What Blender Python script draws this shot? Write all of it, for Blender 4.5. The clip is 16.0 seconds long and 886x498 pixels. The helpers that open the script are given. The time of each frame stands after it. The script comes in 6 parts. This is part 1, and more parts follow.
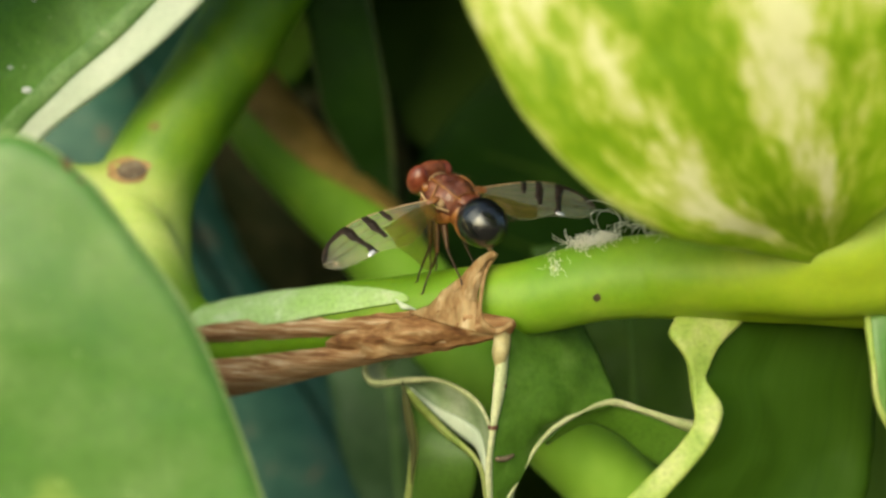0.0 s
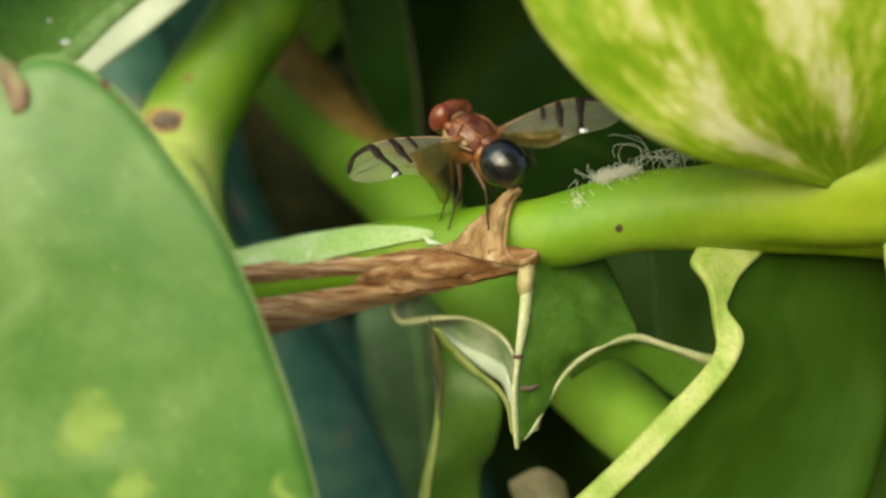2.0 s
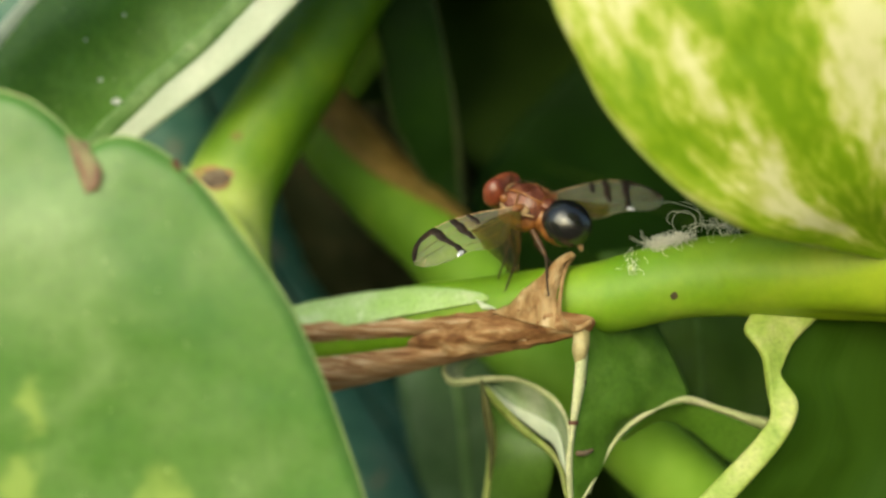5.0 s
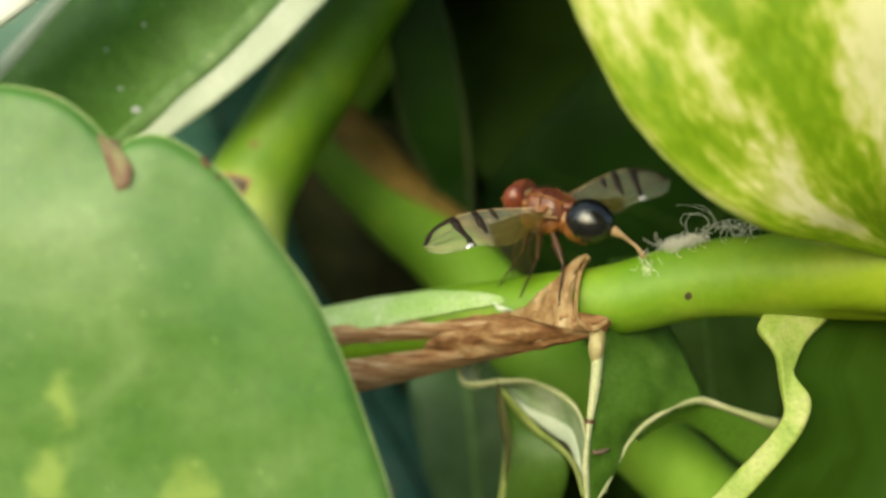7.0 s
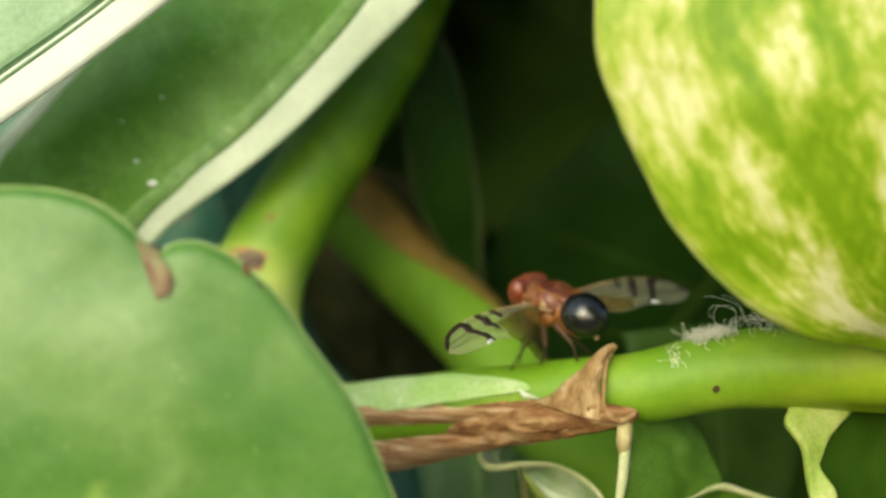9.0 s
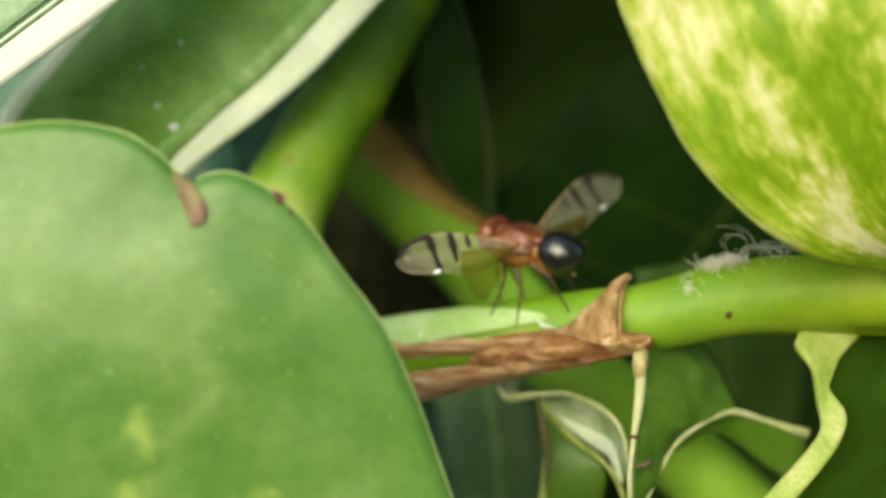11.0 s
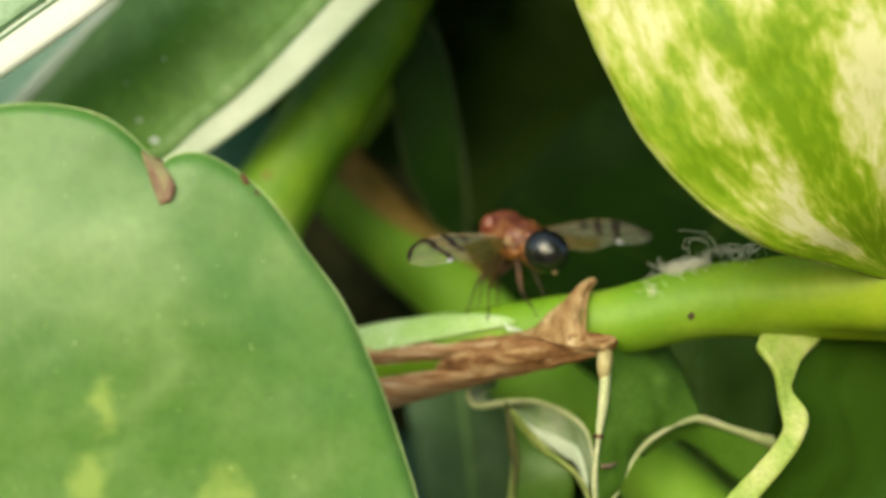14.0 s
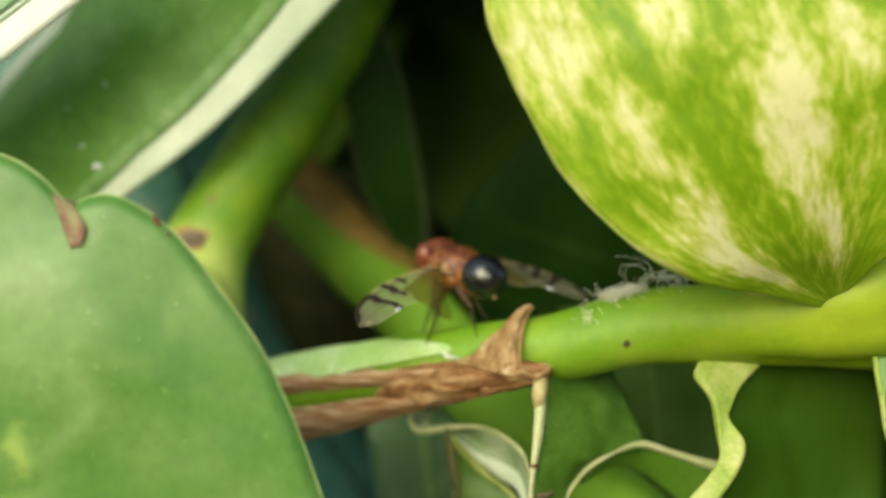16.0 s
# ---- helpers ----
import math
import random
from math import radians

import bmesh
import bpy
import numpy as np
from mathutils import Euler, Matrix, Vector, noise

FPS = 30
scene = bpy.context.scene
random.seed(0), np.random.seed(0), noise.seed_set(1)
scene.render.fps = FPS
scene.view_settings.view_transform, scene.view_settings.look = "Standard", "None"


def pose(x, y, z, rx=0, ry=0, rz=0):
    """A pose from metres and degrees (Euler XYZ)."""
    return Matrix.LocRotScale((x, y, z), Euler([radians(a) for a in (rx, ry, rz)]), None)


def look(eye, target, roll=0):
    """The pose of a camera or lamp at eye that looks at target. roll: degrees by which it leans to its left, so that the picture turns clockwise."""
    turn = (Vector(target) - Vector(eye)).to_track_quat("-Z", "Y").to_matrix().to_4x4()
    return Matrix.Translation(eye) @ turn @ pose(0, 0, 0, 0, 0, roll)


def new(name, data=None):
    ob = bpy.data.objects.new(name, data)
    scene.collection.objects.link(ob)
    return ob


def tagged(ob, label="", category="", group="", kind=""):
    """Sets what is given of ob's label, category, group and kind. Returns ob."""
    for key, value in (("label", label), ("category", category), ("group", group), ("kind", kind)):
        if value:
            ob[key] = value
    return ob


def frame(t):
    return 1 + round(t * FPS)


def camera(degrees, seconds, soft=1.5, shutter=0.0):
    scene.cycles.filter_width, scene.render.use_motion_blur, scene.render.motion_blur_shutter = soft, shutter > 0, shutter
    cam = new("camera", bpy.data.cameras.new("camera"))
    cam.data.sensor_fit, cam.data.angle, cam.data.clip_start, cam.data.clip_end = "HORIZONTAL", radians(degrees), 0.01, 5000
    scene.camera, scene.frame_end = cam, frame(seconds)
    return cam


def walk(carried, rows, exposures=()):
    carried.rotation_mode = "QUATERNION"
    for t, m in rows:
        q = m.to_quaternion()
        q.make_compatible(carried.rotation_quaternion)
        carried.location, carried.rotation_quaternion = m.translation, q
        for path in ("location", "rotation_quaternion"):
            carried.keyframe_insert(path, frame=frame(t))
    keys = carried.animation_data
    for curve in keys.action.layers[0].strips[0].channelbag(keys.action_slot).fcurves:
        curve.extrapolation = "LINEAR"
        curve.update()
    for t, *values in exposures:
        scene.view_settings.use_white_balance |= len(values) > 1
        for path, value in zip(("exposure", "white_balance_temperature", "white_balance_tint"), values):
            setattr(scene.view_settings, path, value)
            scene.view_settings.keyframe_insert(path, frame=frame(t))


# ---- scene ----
from mathutils.bvhtree import BVHTree

# Lengths inside the builders are millimetres; part() turns them into metres.
MM = 0.001

# ---- camera ----
cam = camera(40.0, 16.0, soft=2.6, shutter=0.0)
cam.data.dof.use_dof = True
cam.data.dof.focus_distance = 0.0514
cam.data.dof.aperture_fstop = 24.0
PATH = [
    (0, pose(0.00589, -0.04943, 0.00139, 86.83, -0.29, 1.78)),
    (0.5, pose(0.00595, -0.04933, 0.00137, 86.56, -0.03, 3.06)),
    (1, pose(0.00727, -0.05011, -0.00085, 86.35, 0.31, 3.68)),
    (1.2, pose(0.00649, -0.05093, -0.00285, 86.79, 0.18, 5.52)),
    (1.5, pose(0.00691, -0.05076, -0.00294, 88.70, 0.04, 3.58)),
    (2, pose(0.00611, -0.05086, -0.00236, 87.96, 0.05, 3.15)),
    (2.5, pose(0.00537, -0.05103, -0.00138, 87.32, 0.17, 2.58)),
    (3, pose(0.00091, -0.05183, -0.00096, 88.40, -0.07, 2.65)),
    (3.5, pose(-0.00085, -0.05161, 0.00067, 87.65, 0.01, 1.85)),
    (4, pose(-0.00058, -0.05153, 0.00122, 86.61, 0.02, 2.03)),
    (4.5, pose(0.00278, -0.05105, 0.00098, 86.57, 0.17, 3.37)),
    (4.7, pose(0.00354, -0.05114, 0.00073, 87.19, 0.08, 3.22)),
    (6.8, pose(0.00272, -0.05243, -0.00111, 89.72, 0.11, 2.07)),
    (7, pose(0.00232, -0.05236, -0.00097, 89.65, 0.02, 2.40)),
    (7.5, pose(0.00184, -0.05273, 0.00068, 88.99, 0.33, 2.01)),
    (8, pose(0.00184, -0.05214, 0.00213, 89.42, 0.16, 2.10)),
    (8.2, pose(0.00145, -0.05203, 0.00333, 89.34, 0.05, 1.73)),
    (10.3, pose(-0.00403, -0.05236, 0.00348, 88.49, -0.16, -1.58)),
    (10.5, pose(-0.00418, -0.05269, 0.00361, 87.52, 0.50, -1.41)),
    (11, pose(-0.00228, -0.05360, 0.00176, 87.80, 0.27, -0.26)),
    (11.5, pose(-0.00015, -0.05360, -0.00006, 89.42, 0.15, 0.29)),
    (12, pose(0.00112, -0.05366, -0.00107, 89.81, 0.03, 0.70)),
    (12.5, pose(0.00000, -0.05385, -0.00000, 90.00, 0.00, -0.00)),
    (13, pose(-0.00212, -0.05410, 0.00063, 90.29, -0.01, -1.05)),
    (13.5, pose(-0.00019, -0.05441, -0.00180, 90.63, 0.07, -1.24)),
    (14, pose(-0.00058, -0.05481, -0.00303, 92.82, -0.16, -0.01)),
    (14.5, pose(-0.00200, -0.05545, -0.00138, 92.86, 0.20, 0.65)),
    (15, pose(-0.00078, -0.05528, 0.00025, 91.81, 0.37, 1.12)),
    (15.5, pose(0.00081, -0.05461, 0.00046, 91.26, 0.21, 0.50)),
    (16, pose(0.00398, -0.05436, -0.00049, 91.55, 0.42, 1.59)),
]
walk(cam, PATH, [(0.0, 0.62, 6360, -7), (16.0, 0.62, 6360, -7)])

# ---- world, sun ----
world = bpy.data.worlds.new("sky")
scene.world = world
world.use_nodes = True
sky = world.node_tree.nodes.new("ShaderNodeTexSky")
sky.sky_type = "NISHITA"
sky.sun_disc = False
sky.dust_density = 4.0
sky.ozone_density = 0.5
sky.sun_elevation = radians(26)
sky.sun_rotation = radians(201)
world.node_tree.links.new(sky.outputs[0], world.node_tree.nodes["Background"].inputs[0])
world.node_tree.nodes["Background"].inputs[1].default_value = 0.15

sun = bpy.data.lights.new("sun", "SUN")
sun.energy = 0.72
sun.angle = radians(70)
sun.color = (1.0, 0.94, 0.80)
sun_ob = new("sun", sun)
sun_ob.matrix_world = look((-0.38, -1.0, 0.52), (0, 0, 0))


# ---- materials ----
def nodes_of(name):
    mat = bpy.data.materials.new(name)
    mat.use_nodes = True
    nt = mat.node_tree
    return mat, nt, nt.nodes["Principled BSDF"], nt.nodes["Material Output"]


def coords(nt, kind="Object", scale=(1000, 1000, 1000), rot=(0, 0, 0)):
    tc = nt.nodes.new("ShaderNodeTexCoord")
    mp = nt.nodes.new("ShaderNodeMapping")
    mp.inputs["Scale"].default_value = scale
    mp.inputs["Rotation"].default_value = rot
    nt.links.new(tc.outputs[kind], mp.inputs["Vector"])
    return mp.outputs[0]


def noise_at(nt, vec, scale, detail=4.0, rough=0.6, distort=0.0):
    n = nt.nodes.new("ShaderNodeTexNoise")
    n.inputs["Scale"].default_value = scale
    n.inputs["Detail"].default_value = detail
    n.inputs["Roughness"].default_value = rough
    n.inputs["Distortion"].default_value = distort
    nt.links.new(vec, n.inputs["Vector"])
    return n.outputs[0]


def ramp(nt, fac, stops):
    r = nt.nodes.new("ShaderNodeValToRGB")
    els = r.color_ramp.elements
    while len(els) < len(stops):
        els.new(0.5)
    for e, (p, c) in zip(els, stops):
        e.position, e.color = p, (*c, 1)
    nt.links.new(fac, r.inputs[0])
    return r.outputs[0]


def mixed(nt, fac, a, b, mode="MIX"):
    m = nt.nodes.new("ShaderNodeMix")
    m.data_type, m.blend_type = "RGBA", mode
    for sock, v in ((m.inputs[0], fac), (m.inputs[6], a), (m.inputs[7], b)):
        if isinstance(v, (int, float)):
            sock.default_value = v
        elif isinstance(v, tuple):
            sock.default_value = (*v, 1)
        else:
            nt.links.new(v, sock)
    return m.outputs[2]


def bumped(nt, bsdf, fac, strength, dist=0.0001):
    b = nt.nodes.new("ShaderNodeBump")
    b.inputs["Strength"].default_value = strength
    b.inputs["Distance"].default_value = dist
    nt.links.new(fac, b.inputs["Height"])
    nt.links.new(b.outputs[0], bsdf.inputs["Normal"])


def through_light(nt, bsdf, out, color, share):
    """Lets part of the light pass through a thin blade."""
    tr = nt.nodes.new("ShaderNodeBsdfTranslucent")
    mx = nt.nodes.new("ShaderNodeMixShader")
    mx.inputs[0].default_value = share
    if isinstance(color, tuple):
        tr.inputs[0].default_value = (*color, 1)
    else:
        nt.links.new(color, tr.inputs[0])
    nt.links.new(bsdf.outputs[0], mx.inputs[1])
    nt.links.new(tr.outputs[0], mx.inputs[2])
    nt.links.new(mx.outputs[0], out.inputs[0])


def plant_mat(name, stops, scale=0.35, rough=0.4, fine=4.0, bump=0.25, thin=0.15, stretch=(1, 1, 1), spec=0.4, kind="Object", mottle=1.0):
    """Living or dried plant skin: large patches from stops, fine mottling, small relief."""
    mat, nt, bsdf, out = nodes_of(name)
    k = 1000 if kind == "Object" else 1
    vec = coords(nt, kind, tuple(k * s for s in stretch))
    big = noise_at(nt, vec, scale, 3.0, 0.55, 0.4)
    col = ramp(nt, big, stops)
    small = noise_at(nt, vec, fine, 5.0, 0.65)
    shade = ramp(nt, small, [(0.25, tuple(1 - mottle * d for d in (0.28, 0.26, 0.32))), (0.55, (1, 1, 1)), (0.8, tuple(1 + mottle * d for d in (0.12, 0.10, 0.02)))])
    col = mixed(nt, 1.0, col, shade, "MULTIPLY")
    nt.links.new(col, bsdf.inputs["Base Color"])
    bsdf.inputs["Roughness"].default_value = rough
    bsdf.inputs["Specular IOR Level"].default_value = spec
    bumped(nt, bsdf, small, bump)
    if thin:
        through_light(nt, bsdf, out, col, thin)
    return mat


M_STEM = plant_mat("stem_green", [(0.25, (0.145, 0.29, 0.014)), (0.5, (0.205, 0.36, 0.022)), (0.8, (0.30, 0.44, 0.048))], 0.3, 0.52, 3, 0.15, 0, spec=0.35, mottle=0.4)
M_PEEL = plant_mat("peel_pale_green", [(0.3, (0.34, 0.52, 0.14)), (0.55, (0.42, 0.58, 0.23)), (0.78, (0.60, 0.70, 0.44))], 0.8, 0.5, 5, 0.5, 0.1)
M_BARK = plant_mat("dried_sheath_brown", [(0.28, (0.15, 0.060, 0.024)), (0.43, (0.29, 0.145, 0.062)), (0.57, (0.44, 0.275, 0.145)), (0.70, (0.66, 0.50, 0.34))], 1.5, 0.75, 3.5, 0.7, 0.12, (0.16, 1, 4.2), 0.25)
M_BARKDARK = plant_mat("dried_collar_brown", [(0.28, (0.115, 0.046, 0.017)), (0.45, (0.225, 0.108, 0.040)), (0.6, (0.37, 0.215, 0.10)), (0.75, (0.58, 0.42, 0.24))], 1.4, 0.72, 3.5, 0.7, 0.12, (0.5, 1, 1.6), 0.25)
M_FLAP = plant_mat("dried_sheath_tan", [(0.25, (0.20, 0.10, 0.04)), (0.42, (0.37, 0.22, 0.095)), (0.58, (0.52, 0.36, 0.185)), (0.75, (0.68, 0.54, 0.34))], 1.1, 0.7, 4, 0.6, 0.3, (1.8, 1, 0.45), 0.25)


def front_mat():
    """Soft green blade with a few pale yellow blotches that fade into it."""
    mat = plant_mat("leaf_soft_green", [(0.3, (0.068, 0.186, 0.018)), (0.46, (0.094, 0.216, 0.030)), (0.58, (0.128, 0.248, 0.050)), (0.76, (0.20, 0.325, 0.098))], 0.22, 0.42, 2.2, 0.35, 0.12, spec=0.6, mottle=0.7)
    nt = mat.node_tree
    bsdf = nt.nodes["Principled BSDF"]
    col = bsdf.inputs["Base Color"].links[0].from_socket
    vec = coords(nt)
    bend = nt.nodes.new("ShaderNodeTexNoise")
    bend.inputs["Scale"].default_value, bend.inputs["Detail"].default_value = 0.7, 4.0
    nt.links.new(vec, bend.inputs["Vector"])
    moved = nt.nodes.new("ShaderNodeVectorMath")
    moved.operation = "MULTIPLY_ADD"
    moved.inputs[1].default_value = (2.4, 0, 2.8)
    nt.links.new(bend.outputs["Color"], moved.inputs[0])
    nt.links.new(vec, moved.inputs[2])
    spots = None
    for x, z, r in ((-8.9, -10.3, 1.15), (-7.4, -12.6, 0.9), (-13.7, -9.5, 1.2), (-12.7, -13.5, 1.5), (-6.8, -13.8, 0.8), (-2.1, -12.8, 0.5), (-13.2, -6.6, 0.8), (-16.4, -12.0, 1.2), (-10.2, -16.0, 1.2)):
        mp = nt.nodes.new("ShaderNodeMapping")
        mp.vector_type = "TEXTURE"
        mp.inputs["Location"].default_value = (x + 1.2, -8, z + 1.4)
        mp.inputs["Scale"].default_value = (r * 0.8, 1000, r * 1.25)
        nt.links.new(moved.outputs[0], mp.inputs["Vector"])
        size = nt.nodes.new("ShaderNodeVectorMath")
        size.operation = "LENGTH"
        nt.links.new(mp.outputs[0], size.inputs[0])
        fall = nt.nodes.new("ShaderNodeMapRange")
        fall.interpolation_type = "SMOOTHSTEP"
        fall.inputs[1].default_value, fall.inputs[2].default_value = 1.25, 0.2
        fall.inputs[4].default_value = 0.85
        nt.links.new(size.outputs["Value"], fall.inputs[0])
        if spots is None:
            spots = fall.outputs[0]
        else:
            most = nt.nodes.new("ShaderNodeMath")
            most.operation = "MAXIMUM"
            nt.links.new(spots, most.inputs[0])
            nt.links.new(fall.outputs[0], most.inputs[1])
            spots = most.outputs[0]
    nt.links.new(mixed(nt, spots, col, (0.30, 0.42, 0.085)), bsdf.inputs["Base Color"])
    return mat


M_FRONT = front_mat()
M_DARKLEAF = plant_mat("leaf_dark_green", [(0.3, (0.075, 0.19, 0.014)), (0.5, (0.095, 0.225, 0.022)), (0.64, (0.13, 0.28, 0.05)), (0.8, (0.19, 0.34, 0.09))], 0.45, 0.42, 3, 0.4, 0.12, spec=0.35)
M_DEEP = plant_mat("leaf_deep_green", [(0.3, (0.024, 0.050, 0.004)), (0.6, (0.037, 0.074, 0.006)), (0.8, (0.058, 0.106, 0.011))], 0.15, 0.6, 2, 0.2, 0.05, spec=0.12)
M_MIDLEAF = plant_mat("leaf_mid_green", [(0.3, (0.08, 0.18, 0.012)), (0.55, (0.125, 0.245, 0.026)), (0.8, (0.19, 0.32, 0.055))], 0.3, 0.42, 4.5, 0.35, 0.18)
M_GREY = plant_mat("leaf_grey_green", [(0.3, (0.06, 0.125, 0.045)), (0.6, (0.10, 0.185, 0.075)), (0.8, (0.17, 0.27, 0.13))], 0.4, 0.4, 3, 0.2, 0.1)
M_CREAM = plant_mat("margin_cream", [(0.3, (0.42, 0.47, 0.22)), (0.55, (0.58, 0.60, 0.34)), (0.75, (0.68, 0.66, 0.46)), (0.88, (0.50, 0.38, 0.22))], 0.7, 0.5, 6, 0.3, 0.15)
M_WHITE = plant_mat("margin_white", [(0.3, (0.57, 0.65, 0.50)), (0.6, (0.68, 0.74, 0.60)), (0.85, (0.76, 0.80, 0.70))], 0.3, 0.5, 3, 0.15, 0.25, mottle=0.35)
# white raised to stand for the sky's glare on the upturned margin
M_SKYLIT = plant_mat("margin_skylit_white", [(0.3, (0.84, 0.87, 0.80)), (0.7, (0.92, 0.93, 0.90))], 0.3, 0.45, 3, 0.1, 0.3, mottle=0.2)
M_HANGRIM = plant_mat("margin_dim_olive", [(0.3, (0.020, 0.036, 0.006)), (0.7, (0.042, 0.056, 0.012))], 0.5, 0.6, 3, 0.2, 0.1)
M_YELLOW = plant_mat("margin_yellow_green", [(0.3, (0.25, 0.37, 0.05)), (0.5, (0.38, 0.47, 0.10)), (0.7, (0.53, 0.56, 0.21))], 0.55, 0.5, 5, 0.4, 0.2)
M_OLIVEEDGE = plant_mat("margin_olive_yellow", [(0.3, (0.20, 0.28, 0.05)), (0.55, (0.32, 0.38, 0.10)), (0.8, (0.46, 0.46, 0.20))], 0.8, 0.5, 5, 0.3, 0.2)
M_SLEEVE = plant_mat("sleeve_pale_tan", [(0.3, (0.30, 0.24, 0.10)), (0.55, (0.42, 0.35, 0.17)), (0.8, (0.54, 0.48, 0.28))], 1.2, 0.65, 5, 0.4, 0)
M_SCAR = plant_mat("scar_brown", [(0.3, (0.05, 0.022, 0.012)), (0.55, (0.11, 0.045, 0.025)), (0.8, (0.20, 0.10, 0.06))], 1.5, 0.7, 6, 0.6, 0)
M_NOTCH = plant_mat("notch_red_brown", [(0.32, (0.09, 0.038, 0.026)), (0.5, (0.19, 0.105, 0.065)), (0.66, (0.25, 0.23, 0.11))], 1.2, 0.65, 4, 0.4, 0)
M_CORE = plant_mat("scar_grey_brown", [(0.3, (0.08, 0.05, 0.03)), (0.55, (0.16, 0.115, 0.075)), (0.8, (0.26, 0.21, 0.15))], 2.0, 0.7, 6, 0.6, 0)
M_SCARLIP = plant_mat("scar_lip_tan", [(0.3, (0.30, 0.17, 0.06)), (0.6, (0.42, 0.26, 0.10)), (0.8, (0.5, 0.36, 0.15))], 1.5, 0.6, 6, 0.4, 0)
M_TEAL = plant_mat("teal_paint", [(0.3, (0.024, 0.095, 0.066)), (0.5, (0.050, 0.145, 0.105)), (0.64, (0.085, 0.165, 0.12)), (0.72, (0.19, 0.165, 0.11))], 0.6, 0.5, 2.5, 0.2, 0)
M_GROUND = plant_mat("ground_bounce_pale", [(0.3, (0.09, 0.075, 0.05)), (0.6, (0.14, 0.115, 0.08)), (0.8, (0.2, 0.17, 0.12))], 0.4, 0.9, 2, 0.8, 0)
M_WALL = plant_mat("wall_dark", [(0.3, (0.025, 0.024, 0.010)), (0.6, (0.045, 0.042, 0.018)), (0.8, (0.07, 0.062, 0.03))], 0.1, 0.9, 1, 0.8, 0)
M_RIM = plant_mat("leaf_rim_pale", [(0.3, (0.30, 0.42, 0.13)), (0.6, (0.42, 0.52, 0.22)), (0.82, (0.42, 0.32, 0.15))], 0.35, 0.45, 4, 0.2, 0.1)
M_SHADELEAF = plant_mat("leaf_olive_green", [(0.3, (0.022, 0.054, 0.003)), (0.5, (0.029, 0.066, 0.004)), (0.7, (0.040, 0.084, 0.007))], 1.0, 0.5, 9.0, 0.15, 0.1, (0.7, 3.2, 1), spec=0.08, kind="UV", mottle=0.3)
M_FOLD = plant_mat("leaf_underside_pale", [(0.3, (0.17, 0.26, 0.11)), (0.5, (0.26, 0.34, 0.18)), (0.7, (0.40, 0.46, 0.32))], 0.5, 0.4, 4, 0.3, 0.15)
M_BLEND = plant_mat("margin_grey_green", [(0.3, (0.12, 0.24, 0.06)), (0.6, (0.20, 0.33, 0.11)), (0.8, (0.36, 0.46, 0.24))], 0.9, 0.5, 4, 0.2, 0.1, spec=0.35)
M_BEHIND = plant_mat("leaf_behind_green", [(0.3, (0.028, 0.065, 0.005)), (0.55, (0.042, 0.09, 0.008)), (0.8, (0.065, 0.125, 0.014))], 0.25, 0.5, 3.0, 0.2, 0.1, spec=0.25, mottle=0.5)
M_GLOSSLEAF = plant_mat("leaf_glossy_green", [(0.3, (0.052, 0.120, 0.010)), (0.55, (0.080, 0.165, 0.018)), (0.8, (0.135, 0.24, 0.045))], 0.6, 0.5, 4.0, 0.35, 0.12, spec=0.22, mottle=0.8)
M_LOBE = plant_mat("leaf_lobe_olive", [(0.3, (0.045, 0.10, 0.008)), (0.55, (0.07, 0.145, 0.014)), (0.8, (0.11, 0.20, 0.03))], 0.3, 0.45, 4.0, 0.3, 0.15, mottle=0.6)


def rear_mat():
    """Rear stem: painted shade dulls its upper end, brighter yellow green further down."""
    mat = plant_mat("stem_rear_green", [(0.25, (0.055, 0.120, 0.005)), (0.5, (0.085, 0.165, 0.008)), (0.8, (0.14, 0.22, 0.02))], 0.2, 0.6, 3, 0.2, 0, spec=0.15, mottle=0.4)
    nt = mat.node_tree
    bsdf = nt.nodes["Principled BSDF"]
    in_shade = bsdf.inputs["Base Color"].links[0].from_socket
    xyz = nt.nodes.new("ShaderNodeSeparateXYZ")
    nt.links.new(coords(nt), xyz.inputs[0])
    lit_share = nt.nodes.new("ShaderNodeMapRange")
    lit_share.interpolation_type = "SMOOTHSTEP"
    lit_share.inputs[1].default_value, lit_share.inputs[2].default_value = -2.5, 5.0
    nt.links.new(xyz.outputs[0], lit_share.inputs[0])
    lit_skin = ramp(nt, noise_at(nt, coords(nt), 0.25, 3.0, 0.55), [(0.3, (0.16, 0.32, 0.02)), (0.7, (0.25, 0.42, 0.05))])
    nt.links.new(mixed(nt, lit_share.outputs[0], in_shade, lit_skin), bsdf.inputs["Base Color"])
    return mat


M_STEM_REAR = rear_mat()
# near black green: the deep shade is put into the leaf colour
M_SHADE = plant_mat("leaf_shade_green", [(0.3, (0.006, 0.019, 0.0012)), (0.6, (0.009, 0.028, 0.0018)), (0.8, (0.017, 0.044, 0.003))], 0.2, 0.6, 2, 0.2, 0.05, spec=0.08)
M_PALE = plant_mat("leaf_pale_green", [(0.3, (0.22, 0.38, 0.19)), (0.55, (0.30, 0.46, 0.27)), (0.8, (0.40, 0.54, 0.36))], 0.3, 0.4, 3, 0.3, 0.25, spec=0.5)
M_FILLER = plant_mat("filler_dark_olive", [(0.3, (0.010, 0.015, 0.004)), (0.5, (0.019, 0.022, 0.007)), (0.75, (0.042, 0.038, 0.016))], 0.6, 0.8, 3, 0.6, 0.1, spec=0.1)
